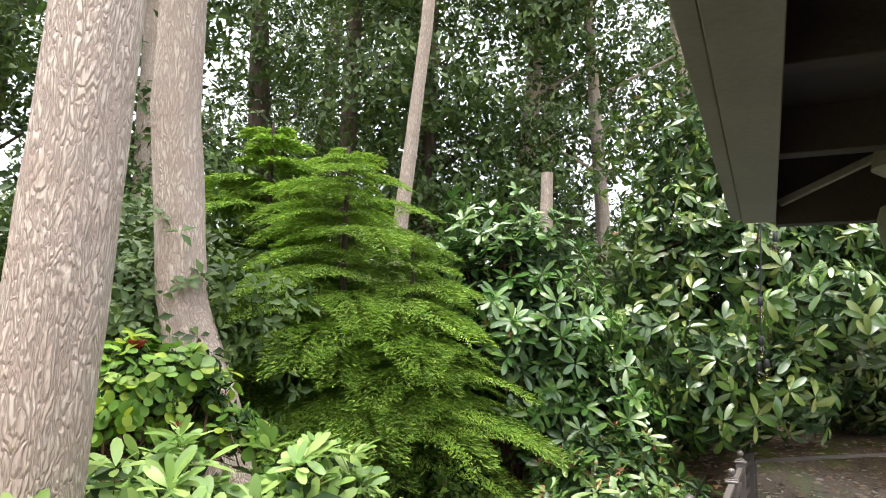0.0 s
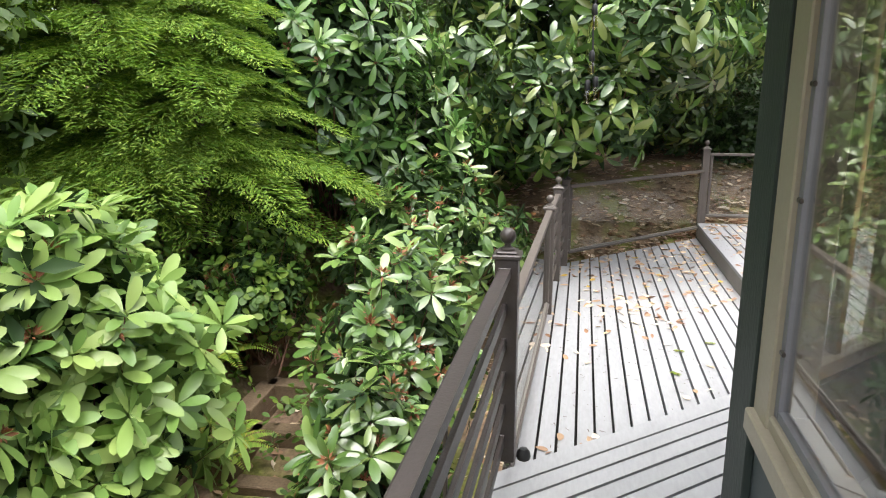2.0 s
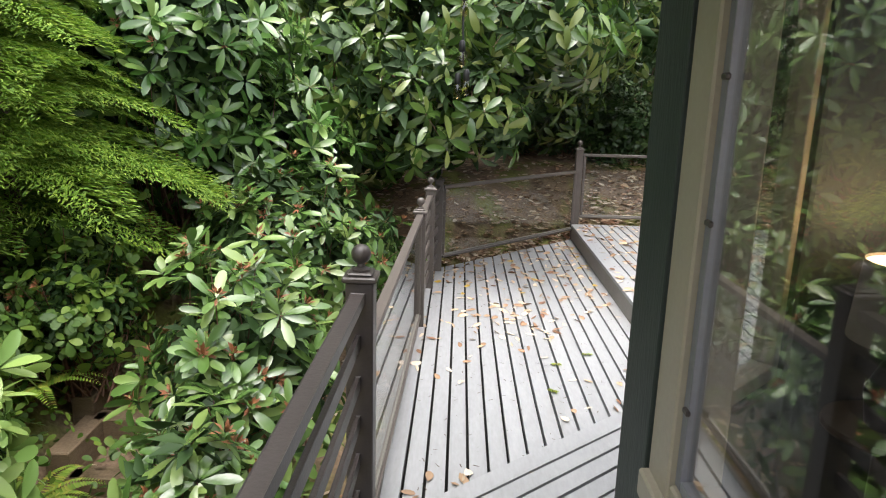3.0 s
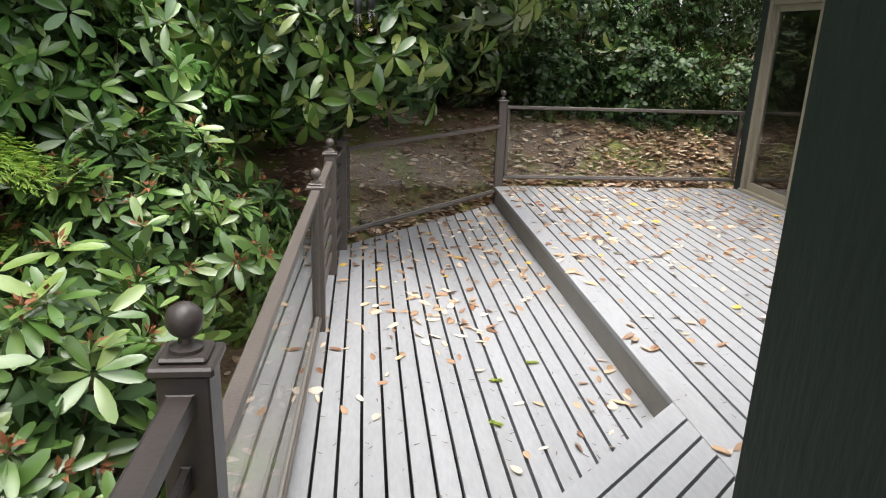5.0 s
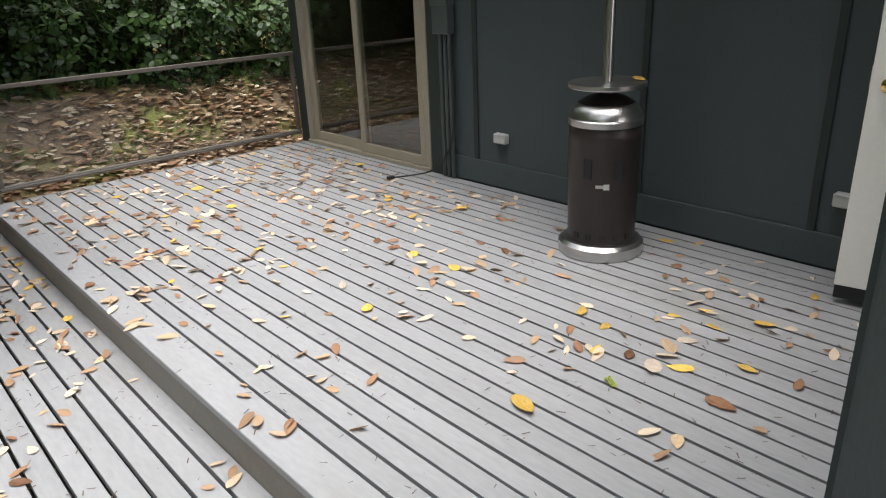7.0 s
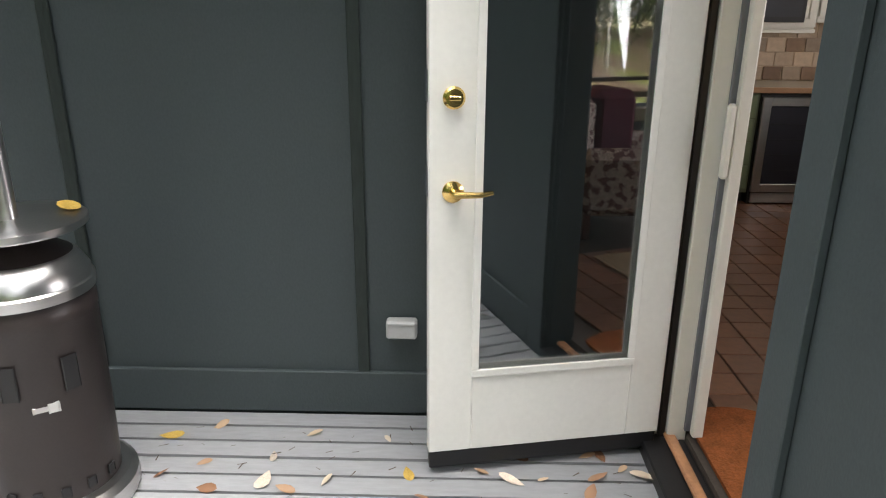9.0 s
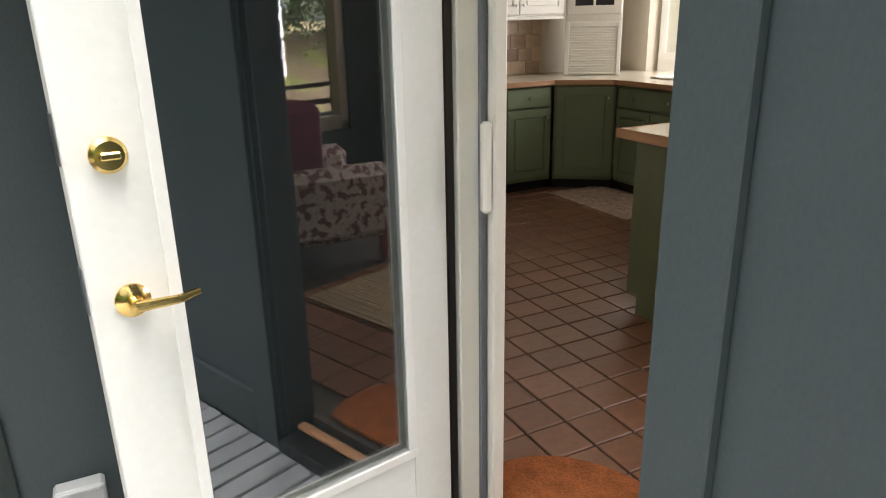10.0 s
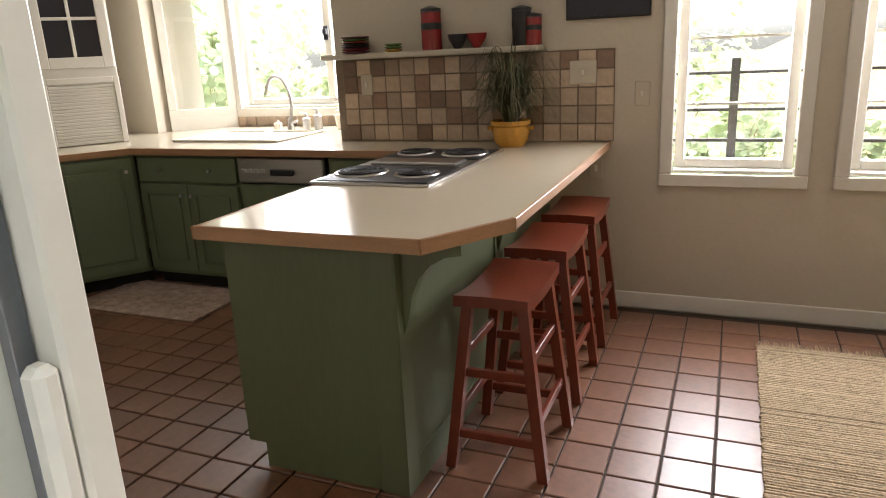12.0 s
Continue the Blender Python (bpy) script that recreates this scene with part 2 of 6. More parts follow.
M_shade_c = mat("linen lamp shade", (0.22, 0.21, 0.20), 0.8, 0, 0.05, 20, 150, 0.1)
M_floral = mat("floral upholstery", (0.46, 0.40, 0.36), 0.9, 0, 0.3, 20, 80, 0.2, 0.2, 0, (1, 1, 1), (0.14, 0.07, 0.07), 0.50, sharp=0.06)
M_maroon = mat("maroon velvet", (0.09, 0.025, 0.04), 0.9, 0, 0.2, 9, 80, 0.2, 0.2)
M_curtain = mat("amber curtain", (0.45, 0.24, 0.09), 0.85, 0, 0.15, 5, 80, 0.1, 0.2)
M_woodfloor = mat("brown darkened for a dim interior", (0.065, 0.05, 0.036), 0.4, 0, 0.2, 4, 60, 0.05)
M_bulb = glassmat("amber bulb glass", (1.0, 0.90, 0.65), 1.5)
L_light = leafmat("pale rhododendron leaf", (0.10, 0.20, 0.06), (0.17, 0.285, 0.085), (0.24, 0.35, 0.13), 0.36, 0.28, tone=(1.55, 1.4, 1.15))
L_mid = leafmat("rhododendron leaf", (0.032, 0.085, 0.020), (0.056, 0.13, 0.032), (0.11, 0.195, 0.06), 0.27, 0.12, 0.8, tone=(1.75, 1.38, 1.25))
L_dark = leafmat("dark rhododendron leaf", (0.028, 0.082, 0.018), (0.052, 0.135, 0.03), (0.115, 0.215, 0.062), 0.27, 0.12, 0.8, tone=(1.75, 1.45, 1.3))
L_mad = leafmat("glossy drooping leaf", (0.03, 0.085, 0.015), (0.055, 0.13, 0.028), (0.13, 0.20, 0.06), 0.25, 0.10, 0.8, tone=(1.45, 1.12, 0.98))
L_hem = leafmat("hemlock needle", (0.07, 0.165, 0.018), (0.125, 0.245, 0.026), (0.21, 0.33, 0.045), 0.6, 0.35, tone=(1.52, 1.32, 1.3))
L_cover = leafmat("ground cover leaf", (0.04, 0.095, 0.016), (0.075, 0.155, 0.026), (0.15, 0.235, 0.045), 0.5, 0.3, tone=(1.3, 1.2, 0.95))
L_maple = leafmat("yellow green maple leaf", (0.07, 0.16, 0.03), (0.11, 0.22, 0.04), (0.20, 0.27, 0.03), 0.5, 0.35)
L_far = leafmat("forest leaf", (0.035, 0.075, 0.016), (0.06, 0.115, 0.025), (0.11, 0.175, 0.04), 0.55, 0.25, tone=(0.95, 0.9, 0.8))
L_ivy = leafmat("dark ivy leaf", (0.025, 0.065, 0.014), (0.045, 0.10, 0.022), (0.09, 0.16, 0.04), 0.4, 0.10, 0.35, tone=(0.8, 0.78, 0.75))
# leaf colours darkened to stand in for shade inside the shrubs
L_core = leafmat("inner leaf darkened for shade", (0.02, 0.045, 0.012), (0.028, 0.06, 0.016), (0.04, 0.075, 0.02), 0.6, 0.05, 0.2, tone=(1, 1, 1))
L_fall = leafmat("fallen leaf", (0.22, 0.10, 0.05), (0.46, 0.31, 0.19), (0.66, 0.57, 0.44), 0.65, 0.1, tone=(1, 1, 1))
# colours paler than real leaves, standing in for strong daylight
L_garden = leafmat("garden leaf paled for daylight", (0.34, 0.42, 0.26), (0.46, 0.52, 0.34), (0.58, 0.62, 0.42), 0.5, 0.5, tone=(1, 1, 1))
L_fern = leafmat("fern frond", (0.10, 0.20, 0.03), (0.18, 0.28, 0.05), (0.34, 0.30, 0.09), 0.5, 0.3)
F_yellow = mat("yellow fallen leaf", (0.55, 0.36, 0.07), 0.6, 0, 0.2, 20, 90, 0.1, rnd=0.3)
F_tan = mat("tan fallen leaf", (0.55, 0.40, 0.25), 0.6, 0, 0.2, 20, 90, 0.1, rnd=0.3)
F_pale = mat("pale fallen leaf", (0.56, 0.47, 0.38), 0.6, 0, 0.2, 20, 90, 0.1, rnd=0.2)
F_brown = mat("brown fallen leaf", (0.16, 0.075, 0.035), 0.6, 0, 0.2, 20, 90, 0.1, rnd=0.4)


# ---------------- building helpers ----------------
def bx(bm, x0, y0, z0, x1, y1, z1, bev=0.003, m=None):
    r = bmesh.ops.create_cube(bm, size=1)
    for v in r["verts"]:
        v.co = Vector(((x0 + x1) / 2 + v.co.x * (x1 - x0), (y0 + y1) / 2 + v.co.y * (y1 - y0), (z0 + z1) / 2 + v.co.z * (z1 - z0)))
        if m:
            v.co = m @ v.co
    if bev:
        es = list({e for v in r["verts"] for e in v.link_edges})
        bmesh.ops.bevel(bm, geom=es, offset=bev, segments=1, affect="EDGES")
    return bm


def box(*a, bev=0.003, m=None):
    return bx(bmesh.new(), *a, bev=bev, m=m)


def boxes(items, bev=0.003):
    bm = bmesh.new()
    for it in items:
        bx(bm, *it, bev=bev)
    return bm


def rod(bm, p, q, r0, r1=None, seg=10):
    p, q = Vector(p), Vector(q)
    r1 = r0 if r1 is None else r1
    t = (q - p).to_track_quat("Z", "Y").to_matrix().to_4x4()
    bmesh.ops.create_cone(bm, cap_ends=True, segments=seg, radius1=r0, radius2=r1, depth=(q - p).length, matrix=Matrix.Translation((p + q) / 2) @ t)
    return bm


def lathe(bm, prof, c=(0, 0, 0), seg=24):
    rings = []
    for r, z in prof:
        rings.append([bm.verts.new((c[0] + r * math.cos(2 * math.pi * k / seg), c[1] + r * math.sin(2 * math.pi * k / seg), c[2] + z)) for k in range(seg)])
    for a, b in zip(rings, rings[1:]):
        for k in range(seg):
            bm.faces.new((a[k], a[(k + 1) % seg], b[(k + 1) % seg], b[k]))
    if prof[0][0] > 1e-4:
        bm.faces.new(rings[0][::-1])
    if prof[-1][0] > 1e-4:
        bm.faces.new(rings[-1])
    return bm


def poly(pts, z0, z1):
    """A prism over a flat outline."""
    bm = bmesh.new()
    lo, hi = [bm.verts.new((x, y, z0)) for x, y in pts], [bm.verts.new((x, y, z1)) for x, y in pts]
    n = len(pts)
    bm.faces.new(lo[::-1])
    bm.faces.new(hi)
    for i in range(n):
        bm.faces.new((lo[i], lo[(i + 1) % n], hi[(i + 1) % n], hi[i]))
    bmesh.ops.recalc_face_normals(bm, faces=bm.faces)
    return bm


def done(bm, name, material, smooth=False):
    me = bpy.data.meshes.new(name)
    bm.normal_update()
    bm.to_mesh(me)
    bm.free()
    me.materials.append(material)
    if smooth:
        me.shade_smooth()
        me.set_sharp_from_angle(angle=radians(35))
    return me


def part(name, bm, material, parent, label="", smooth=False):
    ob = new(name, done(bm, name, material, smooth))
    ob.parent = parent
    return tagged(ob, label)


def thing(name, label, category, group="", at=(0, 0, 0), turn=0):
    ob = new(name)
    ob.matrix_basis = pose(*at, 0, 0, turn)
    ob.empty_display_size = 0.1
    return tagged(ob, label, category, group)


def solo(name, bm, material, label, category, group="", smooth=False):
    return tagged(new(name, done(bm, name, material, smooth)), label, category, group)


def setting(name, bm, material, label="", smooth=False):
    return tagged(new(name, done(bm, name, material, smooth)), label, kind="structure")


def arrays(name, verts, tris, material):
    """A mesh object from arrays of corners and triangles."""
    me = bpy.data.meshes.new(name)
    me.vertices.add(len(verts))
    me.vertices.foreach_set("co", np.ascontiguousarray(verts, dtype=np.float32).ravel())
    me.loops.add(3 * len(tris))
    me.loops.foreach_set("vertex_index", np.ascontiguousarray(tris, dtype=np.int32).ravel())
    me.polygons.add(len(tris))
    me.polygons.foreach_set("loop_start", np.arange(0, 3 * len(tris), 3, dtype=np.int32))
    me.update()
    me.validate()
    me.materials.append(material)
    return new(name, me)


def hull(pts, half):
    """Clip a convex outline by the half plane a*x + b*y <= c."""
    a, b, c = half
    out = []
    for i in range(len(pts)):
        p, q = pts[i], pts[(i + 1) % len(pts)]
        dp, dq = a * p[0] + b * p[1] - c, a * q[0] + b * q[1] - c
        if dp <= 0:
            out.append(p)
        if dp * dq < 0:
            t = dp / (dp - dq)
            out.append((p[0] + t * (q[0] - p[0]), p[1] + t * (q[1] - p[1])))
    return out


# ---------------- ground ----------------
def lift(x, y):
    """Height of the ground."""
    cut = min(max((x + 3.1) / 0.55, 0.0), 1.0) * min(max((y - 2.8) / 0.8, 0.0), 1.0) * min(max((7.4 - y) / 1.0, 0.0), 1.0)
    z = -1.0 + 0.45 * min(max(0.0, -1.0 - x), 5.0) * (1.0 - cut) + 0.11 * min(max(0.0, y - 4.0), 4.5) + 0.17 * min(max(0.0, y - 8.5), 9.0)
    if x > -0.2 and y < min(9.3, 7.5 + max(x + 0.24, 0)):
        z = min(z, -0.75)
    edge = min(9.95, 8.45 + 1.02 * max(0.0, x + 0.24))
    u = min(max((y - edge) / 1.5, 0.0), 1.0)
    z += 0.62 * u * u * (3 - 2 * u) * min(max((x + 1.8) / 1.3, 0.0), 1.0)
    return z + 0.05 * noise.noise((x * 0.9, y * 0.9, 0)) + 0.03 * noise.noise((x * 3, y * 3, 4))


def build_ground():
    axis = sorted(set([-150, -80, -45, -30, -22] + [round(-16 + 0.3 * i, 2) for i in range(int(38 / 0.3))] + [24, 32, 45, 80, 150]))
    n = len(axis)
    v = np.array([(x, y, lift(x, y)) for y in axis for x in axis])
    f = []
    for j in range(n - 1):
        for i in range(n - 1):
            a = j * n + i
            f += [(a, a + 1, a + n + 1), (a, a + n + 1, a + n)]
    ob = arrays("ground", v, np.array(f), M_soil)
    ob.data.shade_smooth()
    tagged(ob, "dark forest soil on a rising bank", kind="structure")


build_ground()

# ---------------- decks ----------------
U = Vector((0.747, 0.665))
N2 = Vector((-0.665, 0.747))
EDGE = N2.dot(Vector((1.39, 5.16)))


def boards(parent, outline, direction, offset0, pitch, gap, z0, z1, material, count, start=0):
    """Boards side by side across an outline, each one an object."""
    d = Vector(direction).normalized()
    nrm = Vector((-d.y, d.x))
    for i in range(start, start + count):
        lo, hi = offset0 + i * pitch, offset0 + (i + 1) * pitch - gap
        p = hull(outline, (nrm.x, nrm.y, hi))
        p = hull(p, (-nrm.x, -nrm.y, -lo)) if len(p) > 2 else p
        if len(p) > 2:
            area = sum(p[k][0] * p[(k + 1) % len(p)][1] - p[(k + 1) % len(p)][0] * p[k][1] for k in range(len(p))) / 2
            if abs(area) > 0.004:
                part("board", poly(p if area > 0 else p[::-1], z0, z1 + random.uniform(-0.0015, 0.0015)), material, parent)


ZL = -0.195
deck_low = tagged(new("deck_lower"), "lower deck of grey painted boards with dark gaps", kind="structure")
LOW = [(-0.36, 3.55), (1.385, 5.10), (1.385, 9.84), (-0.24, 8.22), (-0.36, 8.12)]
deck_up = tagged(new("deck_upper"), "raised deck of grey painted boards one step up", kind="structure")
UP = [(1.53, 3.95), (4.20, 3.95), (4.20, 9.84), (1.53, 9.84)]
deck_walk = tagged(new("deck_walkway"), "walkway deck of grey boards laid on the diagonal", kind="structure")
WALK = [(-0.43, 3.55), (1.375, 5.147), (1.375, 2.6), (0.7, -1.8), (-0.43, -1.8)]
# solid near-black sheets below the boards paint the shade in the gaps
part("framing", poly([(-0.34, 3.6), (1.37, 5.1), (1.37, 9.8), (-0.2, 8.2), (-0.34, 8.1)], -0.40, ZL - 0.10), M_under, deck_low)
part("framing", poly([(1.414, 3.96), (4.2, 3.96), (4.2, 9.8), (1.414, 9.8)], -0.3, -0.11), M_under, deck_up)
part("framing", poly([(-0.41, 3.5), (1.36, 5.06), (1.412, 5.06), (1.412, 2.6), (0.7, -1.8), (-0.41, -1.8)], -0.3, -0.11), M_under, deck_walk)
part("border_board", box(1.379, 3.95, -0.036, 1.541, 9.84, 0.0), M_deck, deck_up)
part("riser", box(1.388, 5.17, -0.30, 1.412, 9.84, -0.038), M_deck_side, deck_up, "taupe painted riser of the step")
part("rim_board", box(1.41, 9.842, -0.34, 4.2, 9.87, 0.0), M_deck_side, deck_up)
part("rim_board", box(-0.455, -1.8, -0.34, -0.433, 3.53, 0.0), M_deck_side, deck_walk)
part("rim_board", box(-0.385, 3.62, -0.45, -0.363, 8.15, ZL), M_deck_side, deck_low)
dl = Matrix.Translation((-0.43, 3.553, 0)) @ Matrix.Rotation(math.atan2(0.665, 0.747), 4, "Z")
ends = [U * u + N2 * e for u, e in ((1.8, EDGE - 0.092), (5.2, EDGE - 0.092), (5.2, EDGE + 0.012), (1.8, EDGE + 0.012))]
part("nosing_board", poly(hull(hull([tuple(p) for p in ends], (1, 0, 1.374)), (-1, 0, 0.43)), -0.036, 0.0), M_deck, deck_walk)
part("riser", box(0, -0.02, -0.34, 2.385, 0.004, -0.037, m=dl), M_deck_side, deck_walk, "taupe painted riser of the step")

# ---------------- house shell ----------------
XE = 4.22
wall_e = tagged(new("wall_east"), "dark green siding with upright grooves", kind="structure")
part("siding", boxes([(XE, 3.94, -0.2, XE + 0.14, 7.93, 2.9), (XE, 9.76, -0.4, XE + 0.14, 9.90, 2.9), (XE, 7.93, 2.06, XE + 0.14, 9.76, 2.9)], 0), M_siding, wall_e)
part("skirt_board", box(XE - 0.022, 3.96, 0.012, XE - 0.001, 7.72, 0.19), M_siding, wall_e)
for yb in (4.99, 6.02, 7.42):
    part("batten", box(XE - 0.016, yb - 0.022, 0.19, XE - 0.001, yb + 0.022, 2.8), M_trim, wall_e)
part("corner_board", box(XE - 0.024, 9.76, -0.2, XE - 0.001, 9.90, 2.8), M_trim, wall_e)
part("corner_board", box(XE - 0.024, 7.74, 0.0, XE - 0.001, 7.925, 2.8), M_trim, wall_e)
YN = 3.93
wall_n = tagged(new("wall_north"), "blue green siding panels beside the kitchen door", kind="structure")
part("siding", boxes([(1.19, YN - 0.15, -0.2, 3.21, YN, 2.9), (3.21, YN - 0.15, 2.16, 4.22, YN, 2.9), (4.09, YN - 0.15, -0.2, 4.22, YN, 2.16)], 0), M_siding, wall_n)
part("corner_board", box(3.075, YN + 0.001, 0.0, 3.205, YN + 0.022, 2.3), M_siding, wall_n)
for xb in (2.45, 1.85):
    part("batten", box(xb - 0.022, YN + 0.001, 0.19, xb + 0.022, YN + 0.016, 2.8), M_siding, wall_n)
part("skirt_board", box(1.2, YN + 0.001, 0.012, 3.07, YN + 0.02, 0.19), M_siding, wall_n)
wall_w = tagged(new("wall_west"), "dark green wall round a large window", kind="structure")
part("siding", boxes([(0.49, -2, -0.3, 0.62, 1.25, 2.9), (0.49, 2.95, -0.3, 0.62, 3.19, 2.9), (0.49, 1.25, -0.3, 0.62, 2.95, 0.62), (0.49, 1.25, 2.2, 0.62, 2.95, 2.9)], 0), M_siding, wall_w)
part("corner_board", box(0.462, 2.955, -0.05, 0.489, 3.22, 2.9), M_trim, wall_w, "weathered dark green corner board")
# slanted bay wall with its window
wall_bay = tagged(new("wall_bay"), "slanted green bay wall with a window", kind="structure")
mb = Matrix.Translation((0.49, 3.215, 0)) @ Matrix.Rotation(math.atan2(0.71, 0.70), 4, "Z")
bm = bmesh.new()
for it in ((0, -0.12, -0.3, 0.16, 0, 2.9), (0.86, -0.12, -0.3, 0.995, 0, 2.9), (0.16, -0.12, -0.3, 0.86, 0, 0.62), (0.16, -0.12, 2.2, 0.86, 0, 2.9)):
    bx(bm, *it, bev=0, m=mb)
part("siding", bm, M_siding, wall_bay)
win_bay = tagged(new("window_2"), "bay window in a beige frame", kind="structure")
bm = bmesh.new()
for it in ((0.162, -0.1, 0.622, 0.858, -0.02, 0.68), (0.162, -0.1, 2.14, 0.858, -0.02, 2.198), (0.162, -0.1, 0.68, 0.215, -0.02, 2.14), (0.805, -0.1, 0.68, 0.858, -0.02, 2.14), (0.49, -0.075, 0.68, 0.53, -0.03, 2.14)):
    bx(bm, *it, m=mb)
part("window_frame", bm, M_beige, win_bay)
pane = part("pane", box(0.214, -0.058, 0.679, 0.806, -0.052, 2.141, bev=0, m=mb), M_glass_win, win_bay)
pane.visible_shadow = False
# large west window
win_w = tagged(new("window_1"), "large window in a beige frame with reflections", kind="structure")
part("window_frame", boxes([(0.47, 2.80, 0.622, 0.60, 2.95, 2.198), (0.47, 1.252, 0.622, 0.60, 1.34, 2.198), (0.47, 1.34, 2.10, 0.60, 2.80, 2.198)], 0.006), M_beige, win_w, "beige painted frame")
part("window_sill", boxes([(0.445, 1.252, 0.625, 0.60, 2.95, 0.70), (0.475, 1.34, 0.70, 0.60, 2.80, 0.745)], 0.006), M_beige, win_w, "beige painted sill")
part("sash", boxes([(0.488, 2.765, 0.746, 0.52, 2.799, 2.10), (0.488, 1.341, 0.746, 0.52, 2.764, 0.775), (0.488, 1.341, 2.07, 0.52, 2.764, 2.099)], 0.002), M_alu, win_w, "grey metal sash")
for zc in (1.38, 1.68, 0.95):
    part("clip", box(0.476, 2.745, zc - 0.007, 0.487, 2.775, zc + 0.007), M_rail_dark, win_w)
pane = part("pane", box(0.502, 1.342, 0.77, 0.506, 2.768, 2.08, bev=0), M_glass_win, win_w)
pane.visible_shadow = False

# roof and eave
roof = tagged(new("roof"), "dark boarded roof overhang with an olive fascia", kind="structure")
# the last two boxes are unseen east and north eaves, added to shade the walls
part("soffit", boxes([(-0.09, -6, 2.60, 0.50, 3.26, 2.70), (0.50, -1.0, 2.90, 8.2, 3.95, 3.05), (4.2, 3.95, 2.90, 8.2, 9.9, 3.05), (3.72, 3.95, 2.60, 4.2, 10.2, 2.72), (0.9, 3.95, 2.60, 3.72, 4.25, 2.72)], 0), M_roof, roof)
# front board of the added east eave, also unseen
part("east_fascia", box(3.67, 4.25, 2.52, 3.718, 10.2, 2.76), M_fascia, roof)
part("fascia", box(-0.135, -6, 2.36, -0.09, 3.28, 2.72), M_fascia, roof, "olive grey fascia board")
part("soffit_board", box(-0.088, -6, 2.345, 0.045, 3.28, 2.365), M_fascia, roof)
part("end_beam", box(0.045, 3.20, 2.32, 0.49, 3.27, 2.60), M_roof, roof)
for i, yr in enumerate((2.5, 1.7, 0.9, 0.1, -0.7)):
    part("rafter", box(0.045, yr, 2.44, 0.489, yr + 0.07, 2.60), M_roof, roof)
mr = Matrix.Translation((0.06, 3.16, 2.40)) @ Matrix.Rotation(radians(-28), 4, "Z") @ Matrix.Rotation(radians(-18), 4, "Y")
part("brace", box(0, -0.012, -0.012, 0.45, 0.012, 0.018, m=mr), M_galv, roof, "pale metal brace")
setting("wall_south_outer", boxes([(0.62, -6, -1, 0.7, 0.30, 3.0)], 0), M_siding, "green outer wall")
setting("wall_back", boxes([(0.7, 0.30, -1, 2.2, 0.45, 3.0)], 0), M_kwall, "cream inner wall")
# the room behind the sliding door, its dimness put into the dark colour
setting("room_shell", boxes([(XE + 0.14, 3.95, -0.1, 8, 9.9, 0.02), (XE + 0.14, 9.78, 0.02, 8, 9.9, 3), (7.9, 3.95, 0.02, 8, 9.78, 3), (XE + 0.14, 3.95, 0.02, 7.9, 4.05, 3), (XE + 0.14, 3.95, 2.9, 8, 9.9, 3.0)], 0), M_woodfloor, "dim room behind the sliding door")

# sliding door
sl = tagged(new("door_2"), "sliding glass door in a beige frame, closed", kind="structure")
x0 = XE - 0.03
part("frame", boxes([(x0, 9.70, 0.0, XE + 0.10, 9.76, 2.06), (x0, 7.93, 0.0, XE + 0.10, 7.99, 2.06), (x0, 7.99, 2.0, XE + 0.10, 9.70, 2.06)], 0.004), M_beige, sl)
part("track", boxes([(x0 - 0.02, 7.93, 0.0, XE + 0.10, 9.76, 0.035)], 0.004), M_beige, sl, "beige sill track")
for a, b, dx in ((7.99, 8.88, 0.0), (8.82, 9.70, 0.04)):
    panel = part("door_panel", boxes([(x0 + dx, a, 0.036, x0 + dx + 0.035, a + 0.065, 2.0), (x0 + dx, b - 0.065, 0.036, x0 + dx + 0.035, b, 2.0), (x0 + dx, a + 0.065, 0.036, x0 + dx + 0.035, b - 0.065, 0.12), (x0 + dx, a + 0.065, 1.93, x0 + dx + 0.035, b - 0.065, 2.0)], 0.004), M_beige, sl)
    g = part("pane", box(x0 + dx + 0.015, a + 0.06, 0.11, x0 + dx + 0.02, b - 0.06, 1.94, bev=0), M_glass_win, panel)
    g.visible_shadow = False

# kitchen door: opening with jambs, threshold, open leaf
dk = tagged(new("door_1"), "white glazed door standing open with brass handle", kind="structure")
part("jamb", boxes([(4.03, 3.79, 0.03, 4.088, YN - 0.012, 2.15), (3.99, 3.80, 0.03, 4.03, 3.868, 2.15), (3.245, 3.79, 2.10, 4.03, YN + 0.012, 2.15)], 0.004), M_cream, dk, "cream painted jamb")
part("latch_jamb", boxes([(3.213, 3.79, 0.03, 3.221, YN - 0.02, 2.15)], 0.004), M_siding, dk, "green painted latch jamb")
part("weatherstrip", boxes([(4.008, 3.870, 0.04, 4.029, 3.892, 2.12)], 0.002), M_black, dk)
part("screen_housing", boxes([(3.93, 3.762, 0.1, 3.962, 3.80, 2.1), (3.962, 3.765, 0.1, 3.988, 3.79, 2.1)], 0.005), M_cream, dk, "cream retractable screen housing")
part("screen_track", boxes([(3.974, 3.792, 0.1, 3.988, 3.812, 2.1)], 0.001), M_alu, dk)
part("latch", boxes([(3.928, 3.802, 1.03, 3.956, 3.828, 1.26)], 0.008), M_cream, dk, "cream pull latch")
part("threshold", boxes([(3.22, 3.80, 0.0, 4.03, 3.96, 0.055)], 0.006), M_black, dk, "black threshold")
part("threshold_strip", boxes([(3.22, 3.835, 0.056, 4.03, 3.875, 0.075)], 0.006), M_copper, dk, "worn wooden threshold strip")
XL = 3.985
